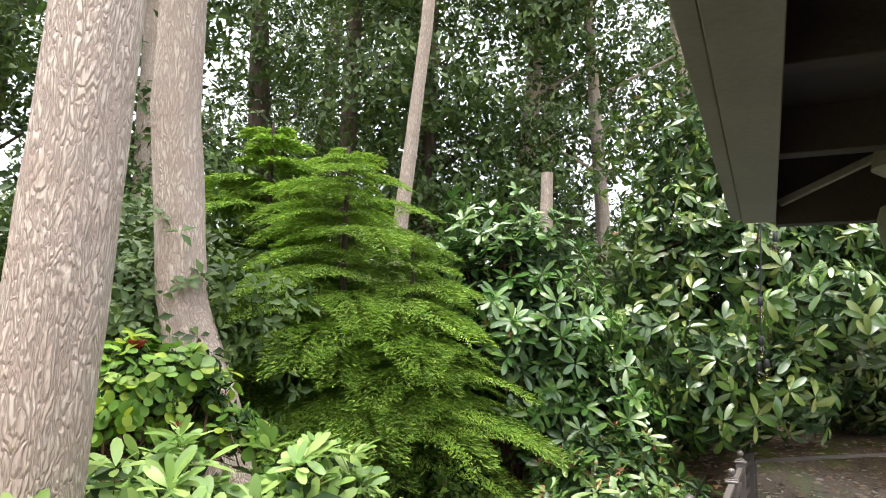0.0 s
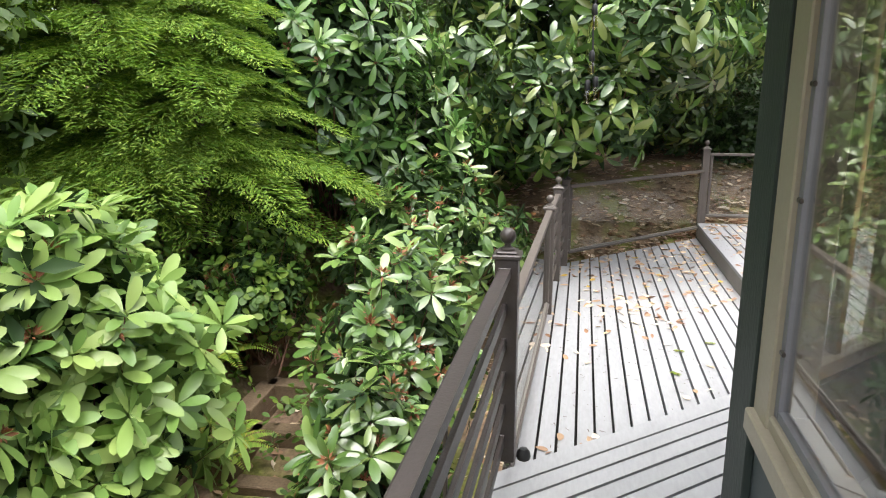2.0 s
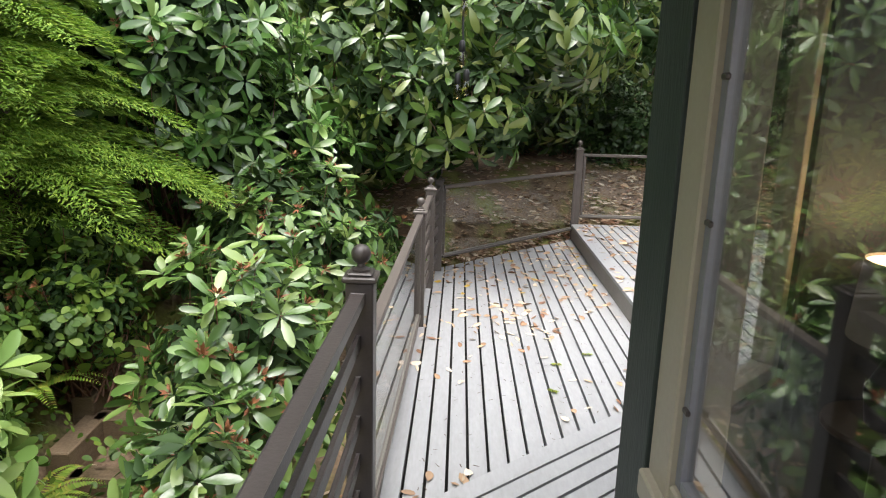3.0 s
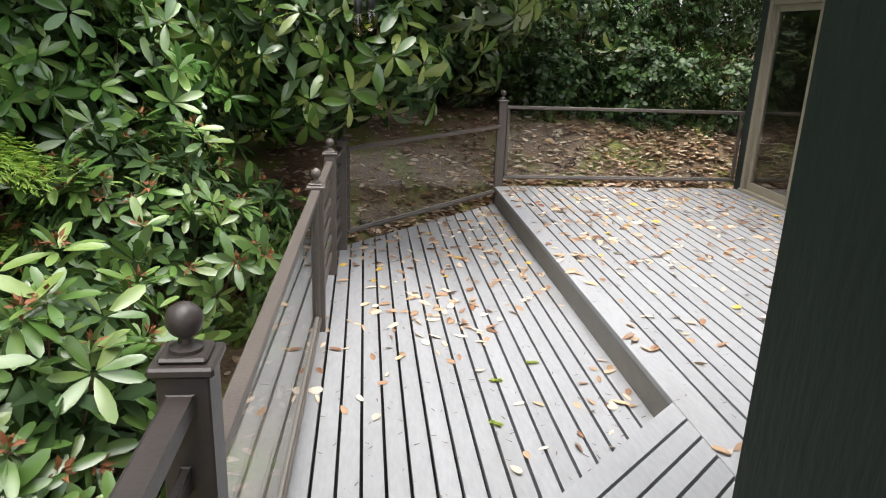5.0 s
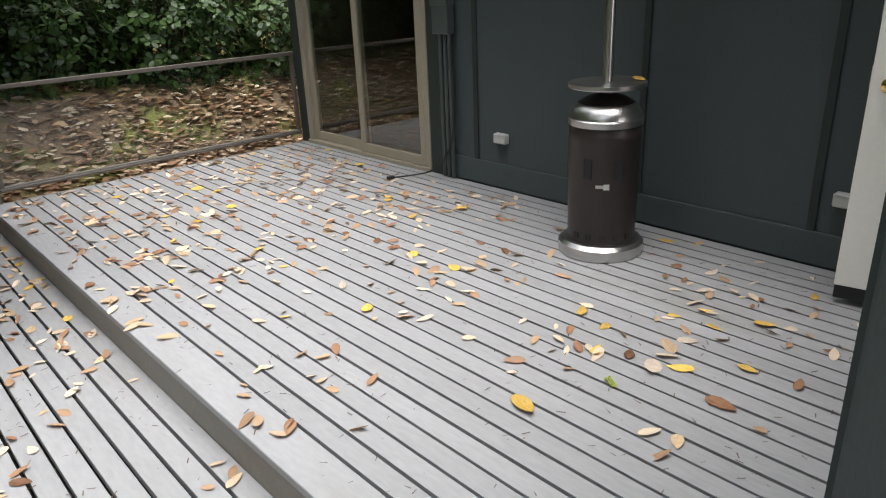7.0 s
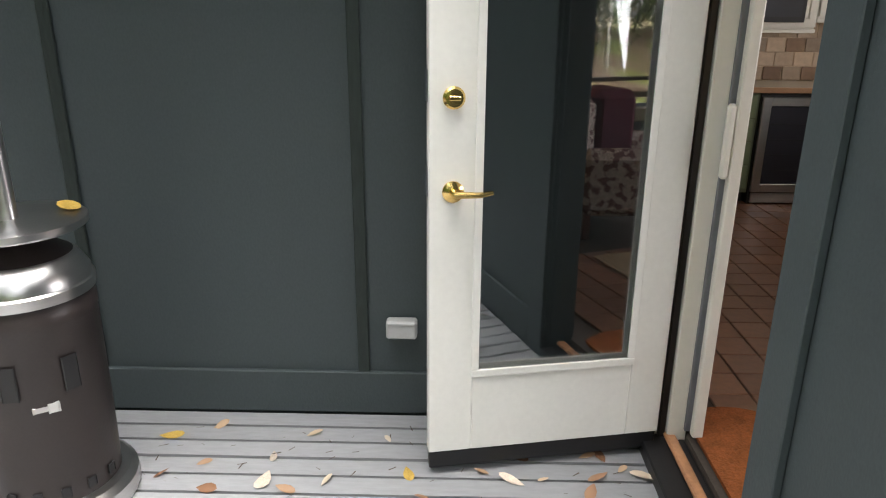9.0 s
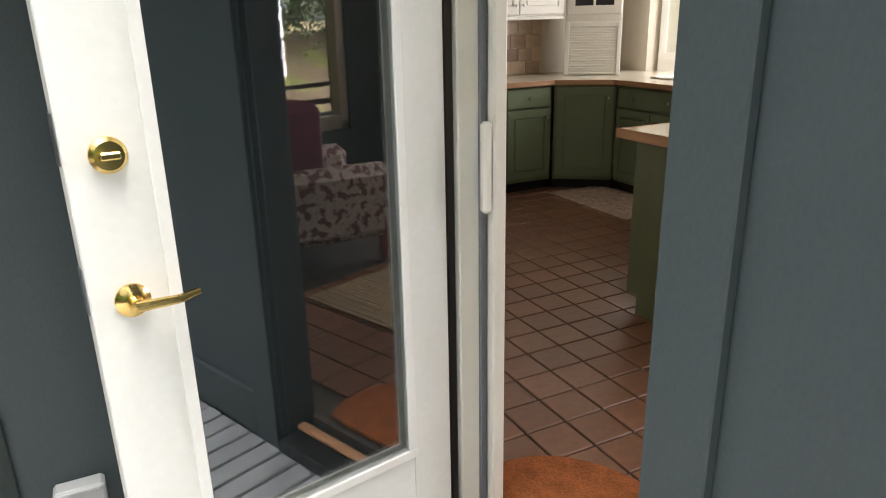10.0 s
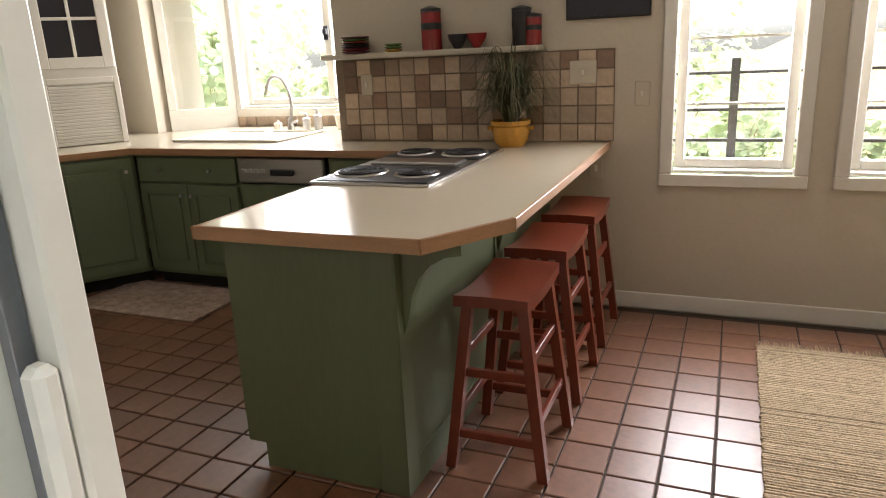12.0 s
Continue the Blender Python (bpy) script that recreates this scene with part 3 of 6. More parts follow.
leaf = part("door_leaf", boxes([(XL, 3.915, 0.045, XL + 0.044, 4.04, 2.08), (XL, 4.60, 0.045, XL + 0.044, 4.745, 2.08), (XL, 4.04, 0.045, XL + 0.044, 4.60, 0.33), (XL, 4.04, 1.93, XL + 0.044, 4.60, 2.08)], 0.003), M_white, dk, "white painted leaf with a long pane")
part("glazing_bead", boxes([(XL - 0.008, 4.035, 0.325, XL - 0.001, 4.605, 0.352), (XL - 0.008, 4.035, 1.905, XL - 0.001, 4.605, 1.935), (XL - 0.008, 4.035, 0.352, XL - 0.001, 4.06, 1.905), (XL - 0.008, 4.58, 0.352, XL - 0.001, 4.605, 1.905)], 0.002), M_white, leaf)
g = part("pane", box(XL + 0.018, 4.04, 0.33, XL + 0.024, 4.60, 1.93, bev=0), M_glass_door, leaf)
g.visible_shadow = False
part("door_sweep", box(XL + 0.004, 3.92, -0.02, XL + 0.040, 4.742, 0.044), M_black, leaf, "black rubber sweep")
bm = bmesh.new()
lathe(bm, [(0.0, 0.0), (0.033, 0.0), (0.033, 0.006), (0.022, 0.014), (0.014, 0.016), (0.013, 0.045), (0.0, 0.046)], seg=20)
for v in bm.verts:
    v.co = Vector((XL - v.co.z, 4.672 + v.co.x, 0.955 + v.co.y))
rod(bm, (XL - 0.045, 4.677, 0.955), (XL - 0.052, 4.60, 0.954), 0.011, 0.009)
rod(bm, (XL - 0.052, 4.60, 0.954), (XL - 0.048, 4.56, 0.960), 0.009, 0.007)
part("door_handle", bm, M_brass, leaf, "polished brass lever", True)
bm = bmesh.new()
lathe(bm, [(0.0, 0.0), (0.033, 0.0), (0.033, 0.008), (0.026, 0.016), (0.0, 0.018)], seg=20)
for v in bm.verts:
    v.co = Vector((XL - v.co.z, 4.672 + v.co.x, 1.232 + v.co.y))
bx(bm, XL - 0.03, 4.655, 1.226, XL - 0.015, 4.69, 1.240)
part("deadbolt", bm, M_brass, leaf, "polished brass deadbolt", True)
part("latch_plate", boxes([(XL + 0.008, 4.746, 1.22, XL + 0.036, 4.748, 1.31), (XL + 0.008, 4.746, 0.94, XL + 0.036, 4.748, 1.03)], 0), M_steel, leaf)

# the leaf is swung a little past the wall's line
swing = Matrix.Translation((4.02, 3.885, 0)) @ Matrix.Rotation(radians(11), 4, "Z") @ Matrix.Translation((-4.02, -3.885, 0))
for o in (leaf, *leaf.children):
    o.data.transform(Matrix.Translation((0, 0, 0.05)) @ swing)

# ---------------- fixtures on the wall ----------------
def outlet(y, z):
    o = thing("outdoor_outlet", "white weatherproof outlet cover on green siding", "outlet", "outlet covers", (XE - 0.001, y, z))
    part("cover", box(-0.055, -0.058, -0.036, 0, 0.058, 0.036, bev=0.008), M_outlet, o)
    part("hinge", box(-0.060, -0.05, 0.022, -0.05, 0.05, 0.034), M_outlet, o)
    return o


outlet(4.84, 0.385)
outlet(7.15, 0.385)
mtr = thing("junction_box", "grey metal utility box with conduits on siding", "utility box", at=(XE, 7.69, 1.2))
part("box", box(-0.10, -0.085, -0.10, -0.025, 0.085, 0.14, bev=0.006), M_grey_box, mtr)
part("cover", box(-0.112, -0.09, 0.10, -0.022, 0.09, 0.145, bev=0.006), M_grey_box, mtr)
for dy in (-0.05, 0.0, 0.05):
    part("conduit", rod(bmesh.new(), (-0.05, dy, -0.10), (-0.05, dy, -1.19), 0.016), M_grey_box, mtr, smooth=True)
cord = bpy.data.curves.new("power_cord", "CURVE")
cord.dimensions, cord.bevel_depth = "3D", 0.006
spn = cord.splines.new("NURBS")
pts = [(XE - 0.06, 7.62, 1.05), (XE - 0.07, 7.56, 0.5), (XE - 0.08, 7.66, 0.15), (XE - 0.14, 7.82, 0.03), (XE - 0.26, 7.98, 0.012), (XE - 0.36, 8.02, 0.012)]
spn.points.add(len(pts) - 1)
for p, c in zip(spn.points, pts):
    p.co = (*c, 1)
spn.use_endpoint_u = True
cord.materials.append(M_black)
tagged(new("power_cord", cord), "black power cord trailing onto the deck", "cord")
solo("cord_plug", box(XE - 0.42, 8.005, 0.002, XE - 0.355, 8.04, 0.03, bev=0.006), M_black, "black plug at the end of the cord", "plug")
lamp = thing("flood_light", "galvanised cone shaped outdoor light under the eave", "outdoor light", at=(0.43, 2.66, 2.18))
part("shade", lathe(bmesh.new(), [(0.02, -0.16), (0.05, -0.13), (0.085, -0.02), (0.092, 0.05), (0.08, 0.09), (0.03, 0.11)]), M_galv, lamp, smooth=True)
part("upper_shade", lathe(bmesh.new(), [(0.07, 0.20), (0.10, 0.22), (0.06, 0.42), (0.03, 0.46)]), M_galv, lamp, smooth=True)
part("stem", rod(bmesh.new(), (0, 0, 0.10), (0, 0, 0.92), 0.028), M_fascia, lamp)

# ---------------- patio heater ----------------
ht = thing("patio_heater", "dark brown patio heater with steel base and pole", "heater", at=(3.69, 5.92, 0.0), turn=0)
part("base_ring", lathe(bmesh.new(), [(0.0, 0.004), (0.232, 0.004), (0.238, 0.02), (0.236, 0.065), (0.215, 0.085), (0.19, 0.088), (0.0, 0.088)], seg=40), M_steel, ht, "brushed steel base ring", True)
part("tank_housing", lathe(bmesh.new(), [(0.0, 0.088), (0.186, 0.088), (0.190, 0.30), (0.192, 0.62), (0.194, 0.625), (0.194, 0.66), (0.191, 0.665), (0.191, 0.69), (0.0, 0.69)], seg=40), M_heater, ht, "dark brown tank housing", True)
part("collar", lathe(bmesh.new(), [(0.0, 0.69), (0.197, 0.69), (0.199, 0.72), (0.193, 0.725), (0.190, 0.745), (0.165, 0.785), (0.12, 0.81), (0.0, 0.815)], seg=40), M_steel, ht, "brushed steel collar", True)
part("dome", lathe(bmesh.new(), [(0.15, 0.797), (0.10, 0.825), (0.045, 0.84), (0.04, 0.87)], seg=30), M_heater, ht, smooth=True)
part("table", lathe(bmesh.new(), [(0.0, 0.872), (0.20, 0.872), (0.205, 0.878), (0.205, 0.895), (0.198, 0.898), (0.0, 0.898)], seg=40), M_steel, ht, "steel rimmed round table", True)
part("pole", rod(bmesh.new(), (0, 0, 0.898), (0, 0, 2.05), 0.026, seg=20), M_steel, ht, "brushed steel pole", True)
part("burner", lathe(bmesh.new(), [(0.03, 2.05), (0.085, 2.06), (0.085, 2.24), (0.02, 2.26)], seg=24), M_steel, ht, smooth=True)
part("reflector", lathe(bmesh.new(), [(0.40, 2.26), (0.395, 2.27), (0.15, 2.34), (0.0, 2.36)], seg=36), M_steel, ht, smooth=True)
for a in (-2.13, -2.97):
    mm = Matrix.Rotation(a, 4, "Z")
    part("vent", box(0.186, -0.021, 0.44, 0.196, 0.021, 0.535, m=mm), M_black, ht)
part("badge", box(0.187, -0.032, 0.396, 0.194, 0.03, 0.406, m=Matrix.Rotation(-2.55, 4, "Z")), M_steel, ht)
part("badge_plate", box(0.187, 0.008, 0.389, 0.195, 0.034, 0.412, m=Matrix.Rotation(-2.55, 4, "Z")), M_outlet, ht)
for a in (-3.3, -2.9, -2.5, -2.1, -1.7):
    part("foot_vent", box(0.184, -0.012, 0.11, 0.1925, 0.012, 0.135, m=Matrix.Rotation(a, 4, "Z")), M_black, ht)


for o in ht.children:
    for v in o.data.vertices:
        if v.co.z > 0.1:
            v.co.z *= 1.055


# ---------------- railings ----------------
def post(x, y, z0, z1, w, material, label):
    """A square post with a base shoe, a stepped cap and a ball."""
    p = thing("railing_post", label, "post", "railing posts", (x, y, z0))
    h = z1 - z0
    part("shaft", box(-w / 2, -w / 2, 0, w / 2, w / 2, h, bev=0.004), material, p)
    c = part("cap", boxes([(-w / 2 - 0.012, -w / 2 - 0.012, h + 0.001, w / 2 + 0.012, w / 2 + 0.012, h + 0.022), (-w / 2 + 0.004, -w / 2 + 0.004, h + 0.023, w / 2 - 0.004, w / 2 - 0.004, h + 0.034)], 0.005), material, p)
    r = w * 0.36
    part("ball", lathe(bmesh.new(), [(r * 0.9, h + 0.034), (r * 0.9, h + 0.042), (r * 0.42, h + 0.05), (r * 0.36, h + 0.062)] + [(r * max(0.02, math.sin(a)), h + 0.060 + r - r * math.cos(a)) for a in [0.45 + i * 0.268 for i in range(11)]], seg=20), material, c, "round ball finial", True)
    return p


post(-0.385, 3.72, 0.0, 0.955, 0.10, M_rail_dark, "taupe newel post darkened for shade, with ball finial")
post(-0.325, 6.47, ZL, 0.70, 0.085, M_rail, "taupe railing post with ball finial")
post(-0.295, 7.52, ZL, 0.72, 0.085, M_rail, "taupe railing post with ball finial")
post(-0.235, 8.15, ZL, 0.72, 0.085, M_rail, "taupe corner railing post with ball finial")
post(1.43, 9.90, -0.25, 0.915, 0.085, M_rail, "taupe railing post beside the deck step")


def beam(bm, p, q, w, h, bev=0.003):
    """A bar of width w and height h from p to q."""
    p, q = Vector(p), Vector(q)
    d = q - p
    a = math.atan2(d.y, d.x)
    m = Matrix.Translation(p) @ Matrix.Rotation(a, 4, "Z") @ Matrix.Rotation(-math.atan2(d.z, math.hypot(d.x, d.y)), 4, "Y")
    return bx(bm, 0, -w / 2, -h / 2, d.length, w / 2, h / 2, bev=bev, m=m)


def slat_rail(p, q, z0, tops, material, label, posts=()):
    r = thing("slatted_railing", label, "railing")
    for i, z in enumerate(tops):
        part("top_rail" if i == 0 else "slat", beam(bmesh.new(), (*p, z0 + z), (*q, z0 + z), 0.05 if i == 0 else 0.018, 0.035 if i == 0 else 0.05), material, r)
    for t in posts:
        x, y = p[0] + (q[0] - p[0]) * t, p[1] + (q[1] - p[1]) * t
        part("baluster", box(x - 0.022, y - 0.008, z0 + 0.03, x - 0.010, y + 0.008, z0 + tops[0] - 0.02), material, r)
    return r


def glass_rail(p, q, z0, z1, label):
    r = thing("glass_railing", label, "railing")
    part("top_rail", beam(bmesh.new(), (*p, z1), (*q, z1), 0.05, 0.032), M_rail, r)
    part("bottom_rail", beam(bmesh.new(), (*p, z0), (*q, z0), 0.045, 0.022), M_rail, r)
    part("clip_strip", beam(bmesh.new(), (*p, z0 + 0.0205), (*q, z0 + 0.0205), 0.02, 0.016), M_deck_side, r)
    d = (Vector(q) - Vector(p)).normalized()
    for e, s in ((Vector(p), 1), (Vector(q), -1)):
        c = e + d * 0.02 * s
        part("side_stile", box(c.x - 0.016, c.y - 0.016, z0 + 0.02, c.x + 0.016, c.y + 0.016, z1 - 0.02), M_rail, r)
        for k in range(4):
            zz = z0 + 0.14 + k * (z1 - z0 - 0.28) / 3
            part("bolt", lathe(bmesh.new(), [(0.008, -0.004), (0.008, 0.004)], (c.x, c.y - 0.018 * s, zz), 8), M_galv, r)
    g = part("pane", beam(bmesh.new(), (*(Vector(p) + d * 0.04), (z0 + z1) / 2), (*(Vector(q) - d * 0.04), (z0 + z1) / 2), 0.008, z1 - z0 - 0.05, 0), M_glass_rail, r, "tempered glass pane")
    g.visible_shadow = False
    return r


slat_rail((-0.39, 3.665), (-0.435, -1.8), 0.0, (0.90, 0.735, 0.575, 0.42, 0.265, 0.11), M_rail_dark, "taupe slatted railing darkened for shade along the walkway", (0.22, 0.42, 0.62, 0.82))
glass_rail((-0.375, 3.78), (-0.325, 6.42), -0.10, 0.685, "taupe framed glass railing panel along the deck")
slat_rail((-0.32, 6.52), (-0.295, 7.47), ZL, (0.86, 0.72, 0.58, 0.44, 0.30, 0.16), M_rail, "short taupe slatted gate between posts")
slat_rail((-0.29, 7.57), (-0.24, 8.10), ZL, (0.86, 0.72, 0.58, 0.44, 0.30, 0.16), M_rail, "short taupe slatted railing near the corner")
glass_rail((-0.195, 8.19), (1.40, 9.86), -0.06, 0.655, "slanted taupe framed glass railing panel")
glass_rail((1.48, 9.90), (4.18, 9.90), 0.09, 0.86, "taupe framed glass railing panel at the back")
solo("deck_light", lathe(bmesh.new(), [(0.0, 0.0), (0.030, 0.0), (0.034, 0.012), (0.030, 0.035), (0.018, 0.05), (0.0, 0.052)], (-0.295, 3.72, 0.001)), M_black, "small round black deck light beside the post", "deck light", smooth=True)

# ---------------- hanging string lights ----------------
sl2 = thing("string_light", "black cord of clear bulbs hanging from a wire", "string light", at=(-0.02, 5.45, 2.76))
bm = rod(bmesh.new(), (0, 0, 0.02), (-0.03, 0, -0.75), 0.006, seg=6)
rod(bm, (-0.03, 0, -0.75), (-0.02, 0, -1.0), 0.006, seg=6)
rod(bm, (0.0, 0, 0.0), (0.22, -1.1, -0.24), 0.007, seg=6)
rod(bm, (0.22, -1.1, -0.24), (0.48, -2.32, -0.46), 0.007, seg=6)
rod(bm, (0.0, 0, 0.0), (-0.05, 2.0, 0.12), 0.006, seg=6)
rod(bm, (-0.05, 2.0, 0.12), (-0.12, 4.6, 0.5), 0.006, seg=6)
part("cord", bm, M_black, sl2)
for bxp, bz in ((-0.025, -0.58), (-0.03, -0.86), (0.0, -1.02), (-0.05, -1.04), (0.09, -0.12)):
    s = part("socket", lathe(bmesh.new(), [(0.010, 0.0), (0.017, -0.01), (0.019, -0.06), (0.016, -0.065)], (bxp, 0, bz), 14), M_black, sl2, smooth=True)
    b = part("bulb", lathe(bmesh.new(), [(0.012, -0.066), (0.020, -0.085), (0.027, -0.115), (0.022, -0.14), (0.006, -0.152)], (bxp, 0, bz), 14), M_bulb, s, "amber tinted glass bulb", True)
    b.visible_shadow = False

# ---------------- kitchen ----------------
ZK = 0.088
setting("floor", boxes([(0.62, 0.46, -0.06, 8.0, 3.79, ZK - 0.012), (3.21, 3.79, -0.06, 4.22, 3.80, ZK - 0.012), (5.2, -0.6, -0.06, 8.0, 0.46, ZK - 0.012)], 0), M_grout, "terracotta tile floor with dark grout")
setting("ceiling", boxes([(0.62, -0.6, 2.55, 8.0, 3.79, 2.65)], 0), M_ceil, "white ceiling")
YS = 0.46
ks = tagged(new("wall_kitchen"), "cream painted kitchen walls", kind="structure")
for it in [(2.2, YS - 0.15, 0, 2.24, YS, 2.55), (2.24, YS - 0.15, 0, 3.72, YS, 0.80), (2.24, YS - 0.15, 2.2, 3.72, YS, 2.55), (2.92, YS - 0.15, 0.80, 3.10, YS, 2.2), (3.72, YS - 0.15, 0, 5.63, YS, 2.55),
    (5.48, -0.5, 0, 5.63, YS - 0.15, 2.55), (7.9, -0.45, 0, 8.0, 3.79, 2.55), (4.22, 3.79, 0, 8.0, 3.90, 2.55), (0.62, 0.45, 0, 2.2, 0.49, 2.55), (7.45, -0.45, 0, 7.9, 0.1, 2.55)]:
    part("wall_panel", box(*it, bev=0), M_kwall, ks)
# sink bay: low wall, piers and head
part("bay_wall", boxes([(5.63, -0.50, 0, 7.45, -0.38, 1.12), (5.63, -0.50, 2.15, 7.45, -0.38, 2.55), (7.02, -0.50, 1.12, 7.12, -0.38, 2.15)], 0), M_cream, ks)
part("baseboard", boxes([(0.7, YS + 0.001, ZK, 4.30, YS + 0.016, ZK + 0.09)], 0.004), M_cream, ks)


def sash_window(name, x0, x1, z0, z1, y, label, bars_x, bars_z, inner=True):
    w = tagged(new(name), label, kind="structure")
    part("casing", boxes([(x0 - 0.065, y + 0.001, z0 - 0.065, x1 + 0.065, y + 0.022, z0 - 0.001), (x0 - 0.065, y + 0.001, z0, x0 - 0.001, y + 0.022, z1), (x1 + 0.001, y + 0.001, z0, x1 + 0.065, y + 0.022, z1), (x0 - 0.065, y + 0.001, z1 + 0.001, x1 + 0.065, y + 0.022, z1 + 0.065)], 0.005), M_cream, w)
    part("window_sill", box(x0, y - 0.13, z0 + 0.001, x1, y - 0.002, z0 + 0.018), M_cream, w)
    part("window_frame", boxes([(x0 + 0.001, y - 0.12, z0 + 0.02, x0 + 0.05, y - 0.07, z1 - 0.001), (x1 - 0.05, y - 0.12, z0 + 0.02, x1 - 0.001, y - 0.07, z1 - 0.001), (x0 + 0.05, y - 0.12, z0 + 0.02, x1 - 0.05, y - 0.07, z0 + 0.065), (x0 + 0.05, y - 0.12, z1 - 0.05, x1 - 0.05, y - 0.07, z1 - 0.001)], 0.004), M_cream, w)
    for t in bars_z:
        part("muntin", box(x0 + 0.051, y - 0.105, t - 0.006, x1 - 0.051, y - 0.09, t + 0.006, bev=0), M_cream, w)
    for t in bars_x:
        part("muntin", box(t - 0.03, y - 0.118, z0 + 0.066, t + 0.03, y - 0.072, z1 - 0.051, bev=0.003), M_cream, w)
    g = part("pane", box(x0 + 0.05, y - 0.1, z0 + 0.06, x1 - 0.05, y - 0.096, z1 - 0.05, bev=0), M_glass, w)
    g.visible_shadow = False
    return w


sash_window("window_3", 3.13, 3.69, 0.84, 2.2, YS, "white framed dining window looking onto a bright garden", (), (1.18, 1.50, 1.82))
sash_window("window_4", 2.28, 2.89, 0.84, 2.2, YS, "white framed dining window beside its twin", (), (1.18, 1.50, 1.82))
sink_win = sash_window("window_5", 5.66, 7.00, 1.14, 2.13, -0.37, "white casement window above the sink", (6.22,), ())
part("latch", boxes([(6.20, -0.435, 1.62, 6.24, -0.415, 1.72), (6.205, -0.415, 1.66, 6.235, -0.395, 1.70)], 0.003), M_black, sink_win)
side_win = tagged(new("window_6"), "narrow slanted bay window beside the sink", kind="structure")
ms = Matrix.Translation((7.06, -0.36, 0)) @ Matrix.Rotation(radians(42), 4, "Z")
bm = bmesh.new()
for it in ((0.0, -0.03, 1.10, 0.50, 0.03, 1.16), (0.0, -0.03, 2.1, 0.5, 0.03, 2.55), (0.0, -0.03, 1.16, 0.06, 0.03, 2.1), (0.44, -0.03, 1.16, 0.50, 0.03, 2.1), (0, -0.03, 0.1, 0.5, 0.03, 1.10)):
    bx(bm, *it, m=ms)
part("window_frame", bm, M_cream, side_win)
g = part("pane", box(0.05, -0.003, 1.15, 0.45, 0.003, 2.11, bev=0, m=ms), M_glass, side_win)
g.visible_shadow = False

# tiled splash with its ledge
sp = tagged(new("backsplash"), "beige and brown glazed tile splash with a ledge", kind="structure")
part("ledge", box(4.36, YS + 0.001, 1.478, 5.655, YS + 0.13, 1.508, bev=0.006), M_kwall, sp, "cream ledge shelf")
part("backing", boxes([(3.99, YS + 0.001, 1.004, 5.63, YS + 0.008, 1.475)], 0), M_splash_grout, sp)
TP = 0.0935
t0 = done(box(0, 0, 0, TP - 0.005, 0.008, TP - 0.005, bev=0.002), "wall_tile", M_splash)
t1 = done(box(0, 0, 0, TP - 0.005, 0.008, TP - 0.005, bev=0.002), "wall_tile", M_splash2)
rng = random.Random(5)
for r in range(5):
    for c in range(18):
        x = 3.992 + c * TP
        if x + TP > 5.64:
            continue
        o = new("tile", t1 if rng.random() < 0.2 else t0)
        o.location = (x, YS + 0.009, 1.006 + r * TP)
        o.parent = sp
for c in range(15):
    o = new("tile", t0)
    o.location = (5.66 + c * TP, -0.359, 1.006)
    o.parent = sp


def plate(x, y, z, w, h, label, name, cat):
    p = thing(name, label, cat, at=(x, y, z))
    part("plate", box(-w / 2, 0, -h / 2, w / 2, 0.007, h / 2, bev=0.003), M_kwall, p)
    part("rocker", box(-0.008, 0.007, -0.016, 0.008, 0.013, 0.016, bev=0.002), M_cream, p)
    return p


plate(3.85, YS + 0.001, 1.245, 0.075, 0.12, "cream light switch plate on the wall", "light_switch", "switch")
plate(4.15, YS + 0.0175, 1.36, 0.14, 0.12, "cream double switch plate on wall tiles", "light_switch", "switch")
plate(5.42, YS + 0.0175, 1.33, 0.075, 0.12, "cream outlet plate on wall tiles", "wall_outlet", "outlet")
plate(4.08, YS + 0.001, 0.86, 0.07, 0.11, "cream outlet plate under the counter", "wall_outlet", "outlet")
pic = thing("picture", "dark framed picture hung on the cream wall", "picture", at=(4.03, YS + 0.001, 1.80))
part("frame", box(-0.21, 0, -0.18, 0.21, 0.02, 0.30, bev=0.004), M_black, pic)
part("canvas", box(-0.195, 0.02, -0.165, 0.195, 0.023, 0.285, bev=0), M_navy, pic)


# cabinets
def knob(bm, x, y, z):
    rod(bm, (x, y, z), (x, y + 0.016, z), 0.005, seg=8)
    rod(bm, (x, y + 0.014, z), (x, y + 0.026, z), 0.012, 0.011, seg=12)
    return bm


def ring(x0, z0, x1, z1, w, y0, y1):
    """A flat rectangular frame as one piece."""
    bm = bmesh.new()
    loops = []
    for e, y in ((0, y0), (0, y1), (w, y1), (w, y0)):
        loops.append([bm.verts.new(p) for p in ((x0 + e, y, z0 + e), (x1 - e, y, z0 + e), (x1 - e, y, z1 - e), (x0 + e, y, z1 - e))])
    for a, b in zip(loops, loops[1:]):
        for k in range(4):
            bm.faces.new((a[k], b[k], b[(k + 1) % 4], a[(k + 1) % 4]))
    bmesh.ops.recalc_face_normals(bm, faces=bm.faces)
    return bm


